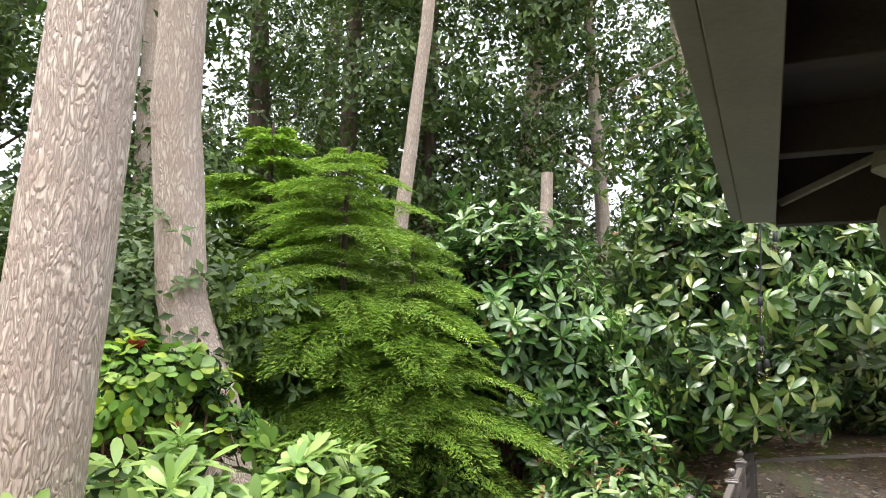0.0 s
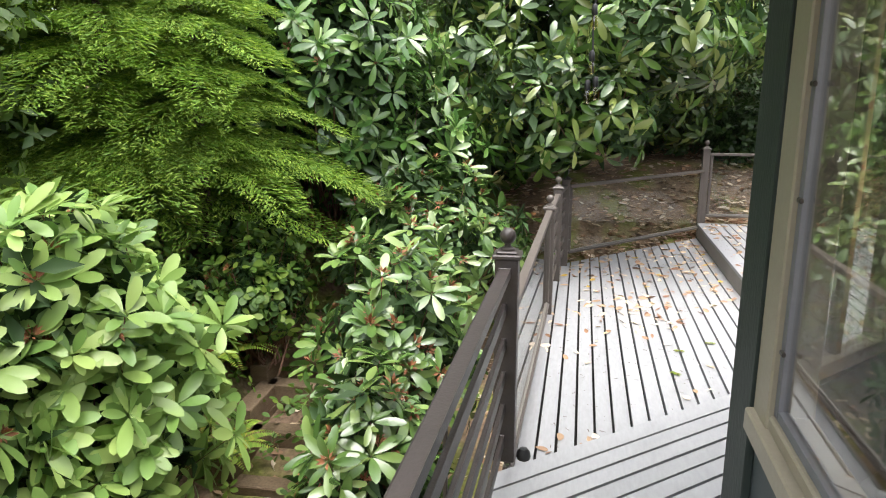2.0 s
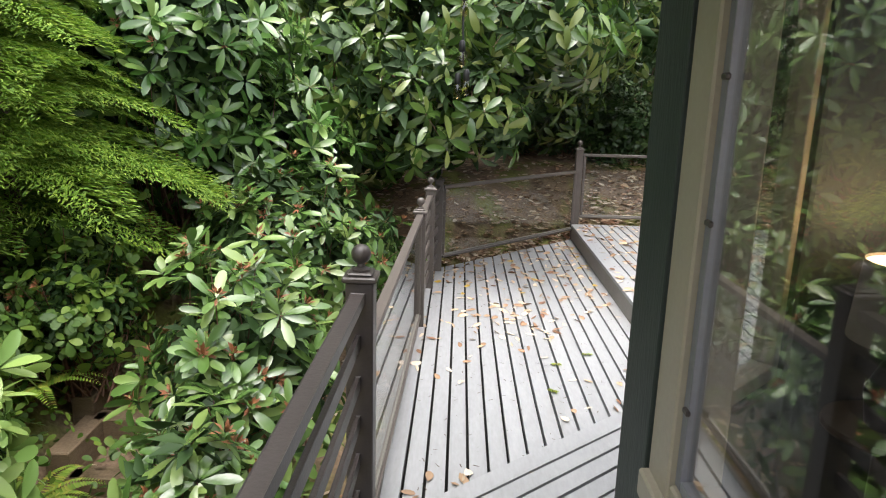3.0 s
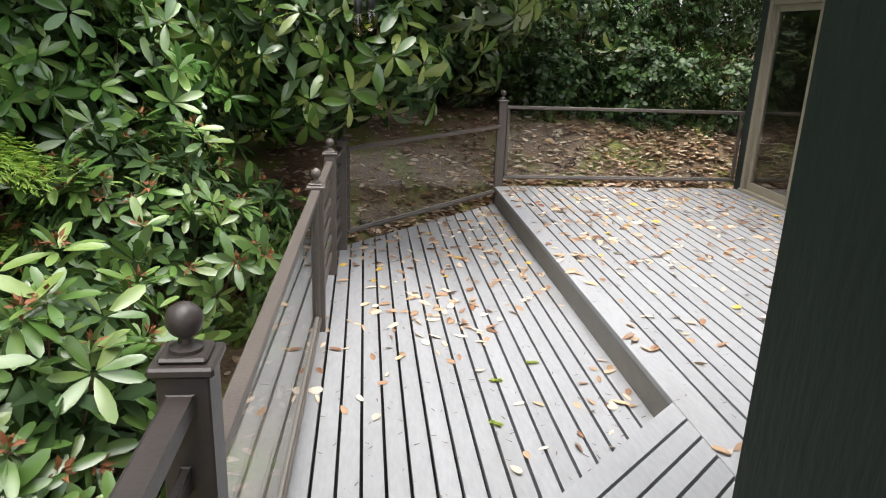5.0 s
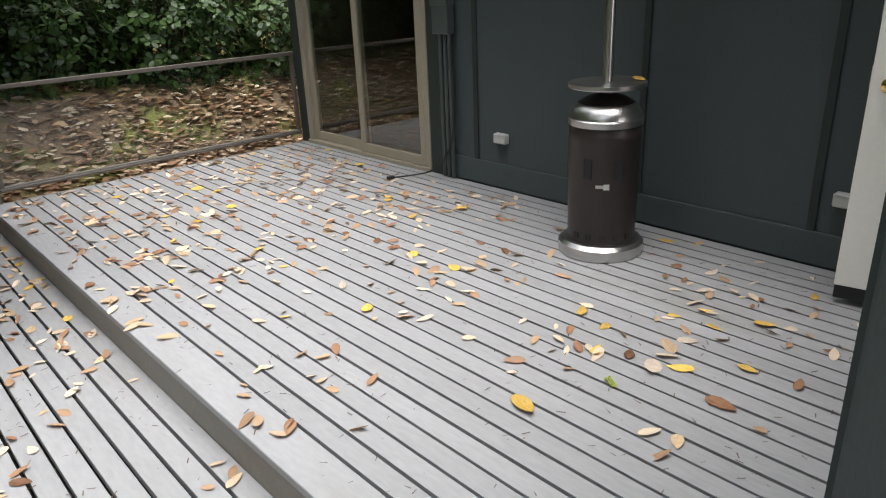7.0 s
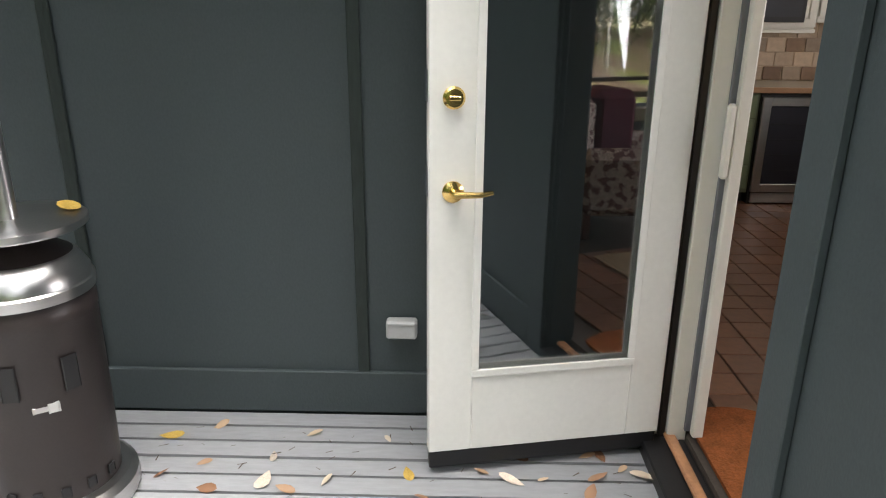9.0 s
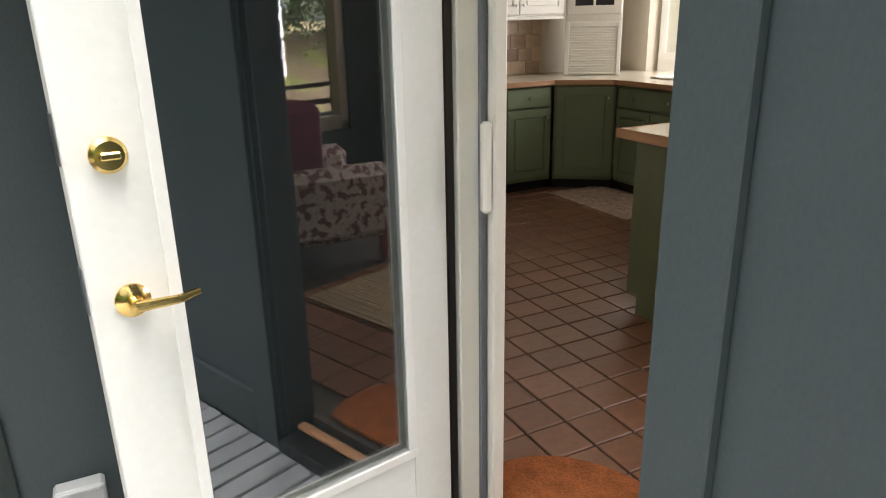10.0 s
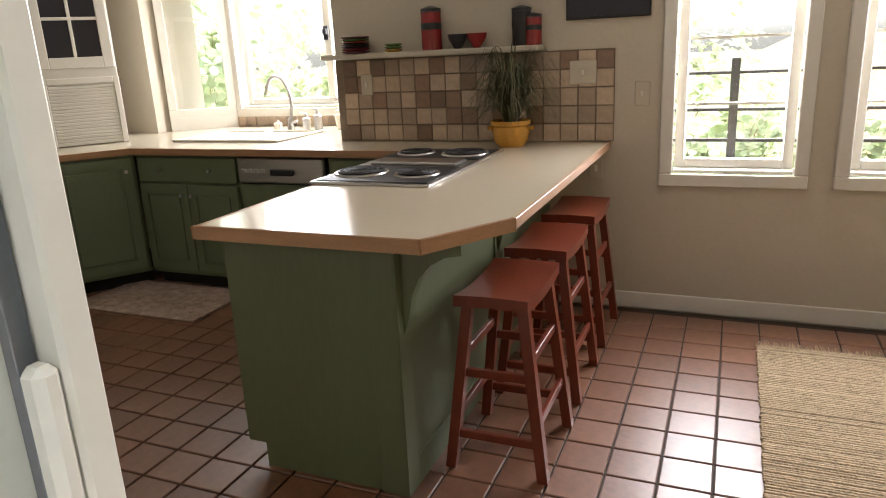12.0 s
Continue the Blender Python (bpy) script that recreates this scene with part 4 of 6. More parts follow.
def front(parent, x0, x1, z0, z1, y=0.0, name="door", knobs=((0.5, 0.5),), material=None):
    """A raised panel front, its face on the local plane y, with its knobs."""
    material = material or M_sage
    d = part(name, box(x0 + 0.004, y, z0 + 0.004, x1 - 0.004, y + 0.02, z1 - 0.004, bev=0.004), material, parent)
    w, h = x1 - x0, z1 - z0
    if h > 0.25:
        i = 0.055
        part("door_frame", ring(x0 + 0.006, z0 + 0.006, x1 - 0.006, z1 - 0.006, i, y + 0.0205, y + 0.027), material, d)
        bm = box(x0 + i + 0.016, y + 0.0205, z0 + i + 0.016, x1 - i - 0.016, y + 0.028, z1 - i - 0.016, bev=0.006)
        part("raised_panel", bm, material, d)
    for kx, kz in knobs:
        part("knob", knob(bmesh.new(), x0 + kx * w, y + 0.028 if h > 0.25 else y + 0.02, z0 + kz * h), M_steel, d, "small metal knob", True)
    return d


def base_unit(name, label, w, at, turn, layout, depth=0.55):
    """A base cabinet w wide whose front faces local +y; layout: rows of (x0, x1, z0, z1, name, knobs)."""
    c = thing(name, label, "cabinet", "sage base cabinets", at, turn)
    part("body", box(0.001, -depth, 0.09, w - 0.001, 0, 0.872, bev=0.002), M_sage2, c)
    # toe kick coloured near-black for the shade of its recess
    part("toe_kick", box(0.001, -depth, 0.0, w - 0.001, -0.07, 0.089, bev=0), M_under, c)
    for x0, x1, z0, z1, nm, kn in layout:
        front(c, x0, x1, z0, z1, 0.001, nm, kn)
    return c


YF = 0.84
base_unit("sink_cabinet", "sage green sink cabinet with two raised panel doors", 0.82, (6.12, YF, ZK), 0, [])
for o in list(scene.objects):
    if o.name == "sink_cabinet":
        sc_cab = o
# fronts of the sink cabinet stand in its own turned frame
front(sc_cab, 0.02, 0.80, 0.70, 0.86, 0.001, "drawer_front", ((0.25, 0.5), (0.75, 0.5)))
front(sc_cab, 0.02, 0.41, 0.12, 0.69, 0.001, "door", ((0.90, 0.88),))
front(sc_cab, 0.41, 0.80, 0.12, 0.69, 0.001, "door", ((0.10, 0.88),))
dw = thing("dishwasher", "dishwasher with steel control strip and sage panel", "dishwasher", at=(5.52, YF, ZK), turn=0)
part("body", box(0.002, -0.55, 0.10, 0.60, 0, 0.87, bev=0.002), M_black, dw)
part("control_panel", box(0.005, 0.001, 0.715, 0.597, 0.035, 0.865, bev=0.008), M_steel, dw, "steel control panel")
part("handle", boxes([(0.20, 0.036, 0.765, 0.36, 0.052, 0.80)], 0.006), M_black, dw)
for k in range(4):
    part("button", box(0.40 + k * 0.045, 0.036, 0.775, 0.43 + k * 0.045, 0.042, 0.80), M_outlet, dw)
part("door_panel", box(0.005, 0.001, 0.12, 0.597, 0.022, 0.705, bev=0.006), M_sage, dw, "sage green panel")
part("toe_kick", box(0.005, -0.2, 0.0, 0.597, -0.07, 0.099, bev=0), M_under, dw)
base_unit("filler_cabinet", "narrow sage green cabinet in the corner", 0.40, (5.11, YF, ZK), 0, [(0.02, 0.38, 0.70, 0.86, "drawer_front", ()), (0.02, 0.38, 0.12, 0.69, "door", ())])
ang = math.degrees(math.atan2(1.25 - YF, 7.25 - 6.95))
base_unit("corner_cabinet", "slanted sage green corner cabinet with one door", 0.505, (6.95, YF + 0.002, ZK), ang, [(0.02, 0.485, 0.12, 0.86, "door", ((0.10, 0.88),))], 0.45)
base_unit("drawer_cabinet", "sage green cabinet with a drawer and door", 0.46, (7.26, 1.265, ZK), 90, [], 0.55)
front(bpy.data.objects["drawer_cabinet"], 0.02, 0.44, 0.70, 0.86, 0.001, "drawer_front", ((0.5, 0.5),))
front(bpy.data.objects["drawer_cabinet"], 0.02, 0.44, 0.12, 0.69, 0.001, "door", ((0.1, 0.88),))
four = base_unit("drawer_cabinet", "sage green cabinet with four stacked drawers", 0.45, (7.26, 2.33, ZK), 90, [(0.02, 0.43, 0.68, 0.86, "drawer_front", ((0.5, 0.5),)), (0.02, 0.43, 0.50, 0.675, "drawer_front", ((0.5, 0.5),)), (0.02, 0.43, 0.32, 0.495, "drawer_front", ((0.5, 0.5),)), (0.02, 0.43, 0.12, 0.315, "drawer_front", ((0.5, 0.1),))])
wf = thing("wine_fridge", "steel framed wine fridge with a dark glass door", "wine fridge", at=(7.26, 1.735, ZK), turn=90)
part("body", box(0.0, -0.55, 0.0, 0.585, -0.002, 0.865, bev=0.003), M_black, wf)
wfd = part("door", boxes([(0.01, 0, 0.10, 0.075, 0.03, 0.84), (0.51, 0, 0.10, 0.575, 0.03, 0.84), (0.075, 0, 0.10, 0.51, 0.03, 0.165), (0.075, 0, 0.775, 0.51, 0.03, 0.84)], 0.004), M_steel, wf, "steel door frame")
part("dark_glass", box(0.07, 0.005, 0.16, 0.515, 0.015, 0.78, bev=0), M_navy, wfd)
part("grille", boxes([(0.02, 0, 0.01, 0.565, 0.02, 0.09)], 0.003), M_steel, wf)
for k in range(4):
    part("shelf_rail", box(0.08, 0.0155, 0.27 + 0.12 * k, 0.505, 0.019, 0.278 + 0.12 * k, bev=0), M_black, wfd)

# worktops
wt = thing("worktop", "cream laminate worktop with an oak front edge", "worktop", at=(0, 0, 0))
part("top", poly([(7.9, 3.1), (7.9, 0.0), (7.45, -0.28), (7.02, -0.36), (5.64, -0.36), (5.64, 0.47), (5.02, 0.47), (5.02, YF + 0.03), (6.95, YF + 0.03), (7.23, 1.265), (7.23, 3.1)], 0.962, 1.002), M_counter, wt)
bm = beam(bmesh.new(), (5.02, YF + 0.036, 0.982), (6.95, YF + 0.036, 0.982), 0.014, 0.042)
beam(bm, (6.95, YF + 0.036, 0.982), (7.228, 1.265, 0.982), 0.014, 0.042)
beam(bm, (7.224, 1.265, 0.982), (7.224, 3.1, 0.982), 0.014, 0.042)
part("edge", bm, M_oak, wt, "oak edging strip")

# sink and tap
sk = thing("sink", "cream double bowl sink let into the worktop", "sink", at=(6.45, 0.30, 1.003))
bm = boxes([(-0.42, -0.28, 0, 0.42, -0.24, 0.014), (-0.42, 0.24, 0, 0.42, 0.28, 0.014), (-0.42, -0.24, 0, -0.38, 0.24, 0.014), (0.38, -0.24, 0, 0.42, 0.24, 0.014), (-0.02, -0.24, 0, 0.02, 0.24, 0.012)], 0.005)
part("rim", bm, M_porc, sk)
part("bowl", box(-0.38, -0.24, 0.0005, 0.38, 0.24, 0.003, bev=0), M_porc, sk)
tap = thing("tap", "chrome gooseneck tap behind the sink", "tap", at=(6.33, -0.02, 1.003))
tc = bpy.data.curves.new("spout", "CURVE")
tc.dimensions, tc.bevel_depth, tc.bevel_resolution = "3D", 0.012, 3
s = tc.splines.new("BEZIER")
s.bezier_points.add(3)
for p, c in zip(s.bezier_points, ((0, 0, 0), (0, 0, 0.30), (0.06, 0.05, 0.38), (0.12, 0.10, 0.26))):
    p.co = c
    p.handle_left_type = p.handle_right_type = "AUTO"
tc.materials.append(M_steel)
spout = new("spout", tc)
spout.parent = tap
part("base", lathe(bmesh.new(), [(0.028, 0), (0.026, 0.02), (0.016, 0.05), (0.013, 0.09)]), M_steel, tap, smooth=True)
part("handle", rod(bmesh.new(), (0, 0, 0.05), (-0.07, 0.02, 0.075), 0.009, 0.007), M_steel, tap)
for i, (x, y, hgt, mt, lb) in enumerate(((6.46, -0.05, 0.075, M_porc, "small white cup by the sink"), (6.20, -0.03, 0.12, M_steel, "steel soap pump by the sink"), (6.10, -0.02, 0.15, M_steel, "steel soap dispenser by the sink"))):
    c = thing("soap_dispenser" if i else "cup", lb, "dispenser" if i else "cup", at=(x, y, 1.003))
    part("body", lathe(bmesh.new(), [(0.028, 0), (0.03, 0.01), (0.028, hgt * 0.7), (0.012, hgt * 0.8), (0.010, hgt)]), mt, c, smooth=True)
    if i:
        part("nozzle", rod(bmesh.new(), (0, 0, hgt), (0.04, 0.02, hgt + 0.01), 0.006), M_steel, c)
vs = thing("flower_pot", "pale pot of small pink flowers by the window", "flower pot", at=(5.98, -0.16, 1.003))
part("pot", lathe(bmesh.new(), [(0.045, 0), (0.06, 0.09), (0.064, 0.10), (0.055, 0.10)]), M_porc, vs, smooth=True)
part("flowers", box(-0.01, -0.01, 0.1, 0.01, 0.01, 0.12, bev=0), L_cover, vs)
for k in range(14):
    a, r, zz = rng.uniform(0, 6.3), rng.uniform(0, 0.09), rng.uniform(0.11, 0.22)
    part("blossom", lathe(bmesh.new(), [(0.0, 0), (0.014, 0.006), (0.0, 0.012)], (r * math.cos(a), r * math.sin(a), zz), 7), (M_red, M_yellow, M_maroon, M_dishgreen)[k % 4], vs)

# upper cabinets on the east wall
def upper(label, y0, y1, z0, z1, at_x=7.58, doors=2, glass=False, name="wall_cabinet"):
    c = thing(name, label, "cabinet", "cream wall cabinets", (at_x, y0, z0), 90)
    w, h = y1 - y0, z1 - z0
    part("body", box(0, -0.32, 0, w, 0, h, bev=0.002), M_cream, c)
    part("rail", box(-0.005, -0.32, -0.03, w + 0.005, 0.015, -0.001, bev=0.004), M_cream, c)
    for k in range(doors):
        a, b = w * k / doors, w * (k + 1) / doors
        if glass:
            d = part("door", boxes([(a + 0.005, 0.001, 0.01, a + 0.06, 0.022, h - 0.01), (b - 0.06, 0.001, 0.01, b - 0.005, 0.022, h - 0.01), (a + 0.06, 0.001, 0.01, b - 0.06, 0.022, 0.07), (a + 0.06, 0.001, h - 0.07, b - 0.06, 0.022, h - 0.01), ((a + b) / 2 - 0.01, 0.001, 0.07, (a + b) / 2 + 0.01, 0.018, h - 0.07), (a + 0.06, 0.001, 0.30, b - 0.06, 0.018, 0.32)], 0.002), M_cream, c)
            part("dark_pane", box(a + 0.055, 0.0008, 0.065, b - 0.055, 0.006, h - 0.065, bev=0), M_navy, d)
        else:
            front(c, a, b, 0.01, h - 0.01, 0.001, "door", ((0.92 if k % 2 == 0 else 0.08, 0.08),), M_cream)
    return c


upper("cream wall cabinet with raised panel doors", 0.95, 1.85, 1.50, 2.45)
upper("cream wall cabinet round a built in microwave", 1.86, 2.60, 1.42, 2.45, doors=1)
mw = thing("microwave", "black microwave let into a cream cabinet", "microwave", at=(7.58, 1.95, 1.47), turn=90)
part("body", box(0.02, 0.03, 0, 0.54, 0.06, 0.33, bev=0.004), M_black, mw)
part("window", box(0.05, 0.0605, 0.04, 0.38, 0.064, 0.29, bev=0), M_navy, mw)
part("keypad", box(0.40, 0.0605, 0.04, 0.52, 0.064, 0.29, bev=0.002), M_grey_box, mw)
cc = thing("corner_cupboard", "cream corner cupboard with dark panes and tambour", "cabinet", "cream wall cabinets", (7.28, 0.55, 1.004), ang)
part("body", box(0, -0.30, 0, 0.47, 0, 1.44, bev=0.002), M_cream, cc)
part("tambour_frame", boxes([(0.0, 0.001, 0, 0.035, 0.02, 0.44), (0.435, 0.001, 0, 0.47, 0.02, 0.44), (0.035, 0.001, 0.40, 0.435, 0.02, 0.44)], 0.003), M_cream, cc)
for k in range(18):
    part("slat", box(0.037, 0.001, 0.005 + k * 0.0215, 0.433, 0.012, 0.0235 + k * 0.0215, bev=0.003), M_cream, cc)
cd = part("door", boxes([(0.01, 0.001, 0.50, 0.075, 0.022, 1.42), (0.395, 0.001, 0.50, 0.46, 0.022, 1.42), (0.075, 0.001, 0.50, 0.395, 0.022, 0.57), (0.075, 0.001, 1.35, 0.395, 0.022, 1.42), (0.225, 0.001, 0.57, 0.245, 0.018, 1.35), (0.075, 0.001, 0.80, 0.395, 0.018, 0.82)], 0.003), M_cream, cc)
part("dark_pane", box(0.07, 0.0008, 0.565, 0.40, 0.006, 1.355, bev=0), M_navy, cd)
setting("backsplash_east", boxes([(7.885, 0.95, 1.004, 7.898, 3.1, 1.50)], 0), M_splash, "glazed tile splash behind the worktop")
for r in range(4):
    for c in range(12):
        o = new("tile", t1 if rng.random() < 0.3 else t0)
        o.matrix_basis = pose(7.884, 0.97 + (c + 0.5 * (r % 2)) * 0.16, 1.006 + r * 0.115, 0, 0, 90) @ Matrix.Diagonal((1.7, 1, 1.22, 1))
        o.parent = bpy.data.objects["backsplash_east"]

# island
isl = thing("kitchen_island", "sage green island with a cream worktop", "kitchen island", at=(0, 0, 0))
part("body", poly([(4.33, 2.41), (4.33, 0.47), (4.96, 0.47), (4.96, 2.41)], ZK + 0.095, 0.966), M_sage2, isl)
part("toe_kick", poly([(4.335, 2.408), (4.335, 0.47), (4.89, 0.47), (4.89, 2.408)], ZK, ZK + 0.094), M_sage2, isl)
part("end_panel", box(4.325, 2.411, ZK, 4.42, 2.418, 0.966, bev=0.001), M_sage2, isl)
part("stile", boxes([(4.322, 2.33, ZK, 4.329, 2.418, 0.955), (4.322, 1.38, ZK + 0.1, 4.329, 1.47, 0.955), (4.322, 0.5, ZK, 4.329, 2.33, ZK + 0.11)], 0.001), M_sage2, isl)
for yb in (2.36, 1.42):
    bm = bmesh.new()
    prof = [(0.0, 0.0), (-0.20, 0.0), (-0.20, -0.03)] + [(-0.20 + 0.18 * math.sin(a), -0.03 - 0.22 * (1 - math.cos(a))) for a in (0.3, 0.6, 0.9, 1.2, 1.5)] + [(0.0, -0.30)]
    fa = [bm.verts.new((4.321 + x, yb - 0.02, 0.953 + z)) for x, z in prof]
    fb = [bm.verts.new((4.321 + x, yb + 0.02, 0.953 + z)) for x, z in prof]
    n = len(prof)
    bm.faces.new(fa), bm.faces.new(fb[::-1])
    for i in range(n):
        bm.faces.new((fa[i], fb[i], fb[(i + 1) % n], fa[(i + 1) % n]))
    part("bracket", bm, M_sage2, isl, "curved sage green bracket")
TOP = [(4.965, 2.515), (4.19, 2.515), (4.015, 2.22), (4.015, 0.468), (5.018, 0.468), (5.018, 0.84), (4.965, 0.875)]
part("worktop", poly(TOP, 0.968, 1.001), M_counter, isl, "cream laminate worktop")
bm = beam(bmesh.new(), (4.972, 2.521, 0.9845), (4.187, 2.521, 0.9845), 0.014, 0.036)
beam(bm, (4.187, 2.521, 0.9845), (4.009, 2.221, 0.9845), 0.014, 0.036)
beam(bm, (4.009, 2.221, 0.9845), (4.009, 0.468, 0.9845), 0.014, 0.036)
beam(bm, (4.971, 0.88, 0.9845), (4.971, 2.515, 0.9845), 0.014, 0.036)
part("edge", bm, M_oak, isl, "oak edging strip")
hob = thing("cooktop", "black and steel cooktop with four coil burners", "cooktop", at=(0, 0, 1.0025))
part("tray", poly([(5.0, 0.86), (5.0, 1.80), (4.47, 1.80), (4.47, 0.86)][::-1], 0.0, 0.010), M_steel, hob)
part("surface", boxes([(4.485, 0.875, 0.0105, 4.985, 1.20, 0.014), (4.485, 1.42, 0.0105, 4.985, 1.785, 0.014)], 0.001), M_coil, hob)
part("vent", boxes([(4.52, 1.24, 0.0105, 4.95, 1.38, 0.024)], 0.01), M_steel, hob)
for x, y, r in ((4.87, 1.60, 0.095), (4.61, 1.60, 0.075), (4.87, 1.03, 0.075), (4.61, 1.03, 0.095)):
    b = part("burner", lathe(bmesh.new(), [(r + 0.022, 0.014), (r + 0.02, 0.020), (r + 0.006, 0.020), (r, 0.0145)], (x, y, 0), 28), M_steel, hob, "steel drip ring", True)
    for k in range(4):
        rr = r * (1 - k * 0.22)
        bm = bmesh.new()
        sec = [(rr + 0.006 * math.cos(a), 0.024 + 0.005 * math.sin(a)) for a in [i * math.pi / 3 for i in range(7)]]
        lathe(bm, sec, (x, y, 0), 28)
        part("coil", bm, M_coil, b)


# stools
def stool(x, y):
    s = thing("bar_stool", "cherry stained wooden saddle stool at the island", "stool", "stools along the island", (x, y, ZK))
    h, sw, sd = 0.635, 0.125, 0.215
    bm = bmesh.new()
    for j in range(9):
        u = -1 + 2 * j / 8
        for i in range(5):
            v = -1 + 2 * i / 4
            bm.verts.new((v * sw, u * sd, h + 0.018 * u * u - 0.004 * abs(v)))
    bm.verts.ensure_lookup_table()
    for j in range(8):
        for i in range(4):
            a = j * 5 + i
            bm.faces.new((bm.verts[a], bm.verts[a + 1], bm.verts[a + 6], bm.verts[a + 5]))
    r = bmesh.ops.extrude_face_region(bm, geom=list(bm.faces))
    for e in r["geom"]:
        if isinstance(e, bmesh.types.BMVert):
            e.co.z -= 0.038
    bmesh.ops.recalc_face_normals(bm, faces=bm.faces)
    part("seat", bm, M_stool, s, "curved saddle seat", True)
    feet = {}
    for a in (-1, 1):
        for b in (-1, 1):
            top, bot = Vector((a * 0.095, b * 0.155, h - 0.035)), Vector((a * 0.165, b * 0.19, 0.0))
            feet[a, b] = (top, bot)
            d = bot - top
            bm = bmesh.new()
            for p in (top, bot):
                for q in ((-0.018, -0.018), (0.018, -0.018), (0.018, 0.018), (-0.018, 0.018)):
                    bm.verts.new((p.x + q[0], p.y + q[1], p.z))
            bm.verts.ensure_lookup_table()
            V = bm.verts
            for f in ((0, 1, 2, 3), (7, 6, 5, 4), (0, 4, 5, 1), (1, 5, 6, 2), (2, 6, 7, 3), (3, 7, 4, 0)):
                bm.faces.new([V[i] for i in f])
            bmesh.ops.recalc_face_normals(bm, faces=bm.faces)
            part("leg", bm, M_stool, s)

    def at(a, b, z):
        t, o = feet[a, b]
        return o.lerp(t, z / t.z)
    for b in (-1, 1):
        for z in (0.13, 0.36):
            part("stretcher", beam(bmesh.new(), at(-1, b, z), at(1, b, z), 0.018, 0.032), M_stool, s)
    for a in (-1, 1):
        for z in (0.20, 0.42):
            part("stretcher", beam(bmesh.new(), at(a, -1, z), at(a, 1, z), 0.018, 0.032), M_stool, s)
    return s


st = stool(4.095, 2.005)
copy_thing(st, pose(4.10, 1.435, ZK))
copy_thing(st, pose(4.10, 0.85, ZK))

# things on the counters and floor
pp = thing("potted_plant", "grassy houseplant in a mustard glazed pot", "plant", at=(4.49, 0.66, 1.002))
part("pot", lathe(bmesh.new(), [(0.0, 0.0), (0.065, 0.0), (0.088, 0.03), (0.098, 0.08), (0.092, 0.105), (0.104, 0.115), (0.104, 0.135), (0.092, 0.135), (0.085, 0.10), (0.0, 0.10)], seg=28), M_yellow, pp, "mustard glazed pot", True)
part("pot_handle", boxes([(0.095, -0.02, 0.085, 0.125, 0.02, 0.105), (-0.125, -0.02, 0.085, -0.095, 0.02, 0.105)], 0.006), M_yellow, pp)
vv, tt = [], []
for k in range(420):
    a, ln = rng.uniform(0, 6.28), rng.uniform(0.30, 0.66)
    spread, hgt = rng.uniform(0.10, 0.30), ln * rng.uniform(0.25, 0.72)
    w, bend = rng.uniform(0.003, 0.007), rng.uniform(1.7, 3.0)
    base = len(vv)
    for i in range(5):
        t = i / 4
        r = 0.02 + spread * t ** 1.3
        z = 0.10 + hgt * math.sin(t * bend) if t else 0.10
        c = Vector((r * math.cos(a), r * math.sin(a), max(z, 0.02)))
        sd = Vector((-math.sin(a), math.cos(a), 0)) * w * (1 - 0.8 * t)
        vv += [c - sd, c + sd]
    for i in range(4):
        b = base + 2 * i
        tt += [(b, b + 1, b + 3), (b, b + 3, b + 2)]
L_grass = leafmat("dull grassy leaf", (0.05, 0.06, 0.025), (0.09, 0.10, 0.045), (0.20, 0.17, 0.09), 0.6, 0.2, tone=(1, 1, 1))
pl = arrays("leaves", np.array(vv), np.array(tt), L_grass)
pl.parent = pp


def stack(name, label, x, z, n, r, mats, h=0.016):
    s = thing(name, label, "dishes", at=(x, YS + 0.085, z))
    for k in range(n):
        part("plate", lathe(bmesh.new(), [(0.0, 0.0), (r * 0.6, 0.0), (r * 0.96, 0.008), (r, 0.012), (r * 0.95, 0.014), (0.0, 0.006)], (0, 0, k * h), 24), mats[k % len(mats)], s, smooth=True)
    return s


stack("plate_stack", "stack of dark and red glazed plates on the ledge", 5.44, 1.509, 7, 0.082, (M_maroon, M_red, M_black, M_navy, M_red, M_dishgreen), 0.013)
stack("bowl_stack", "small stack of green bowls on the ledge", 5.20, 1.509, 3, 0.05, (M_yellow, M_dishgreen, M_dishgreen), 0.015)
for x, hgt, r, m1, lb in ((4.97, 0.23, 0.055, M_red, "tall red and black ceramic canister on the ledge"), (4.46, 0.20, 0.05, M_black, "dark ceramic jar on the ledge"), (4.40, 0.16, 0.045, M_red, "red round ceramic jar on the ledge")):
    j = thing("canister", lb, "canister", at=(x, YS + 0.07, 1.509))
    part("body", lathe(bmesh.new(), [(0.0, 0.0), (r, 0.0), (r, hgt * 0.4), (r * 1.02, hgt * 0.42), (r, hgt * 0.45), (r, hgt * 0.85), (0, hgt * 0.85)], seg=24), m1, j, smooth=True)
    part("band", lathe(bmesh.new(), [(r + 0.001, hgt * 0.46), (r + 0.002, hgt * 0.60), (r + 0.001, hgt * 0.61)], seg=24), M_black, j)
    part("lid", lathe(bmesh.new(), [(r * 1.03, hgt * 0.852), (r * 1.03, hgt * 0.93), (r * 0.4, hgt * 0.98), (0.0, hgt)], seg=24), M_navy, j, smooth=True)
for x, m1, lb in ((4.82, M_navy, "dark blue ceramic bowl on the ledge"), (4.71, M_red, "red ceramic bowl on the ledge")):
    j = thing("bowl", lb, "bowl", at=(x, YS + 0.068, 1.509))
    part("body", lathe(bmesh.new(), [(0.02, 0.0), (0.024, 0.008), (0.05, 0.05), (0.055, 0.075), (0.05, 0.075), (0.0, 0.02)]), m1, j, smooth=True)


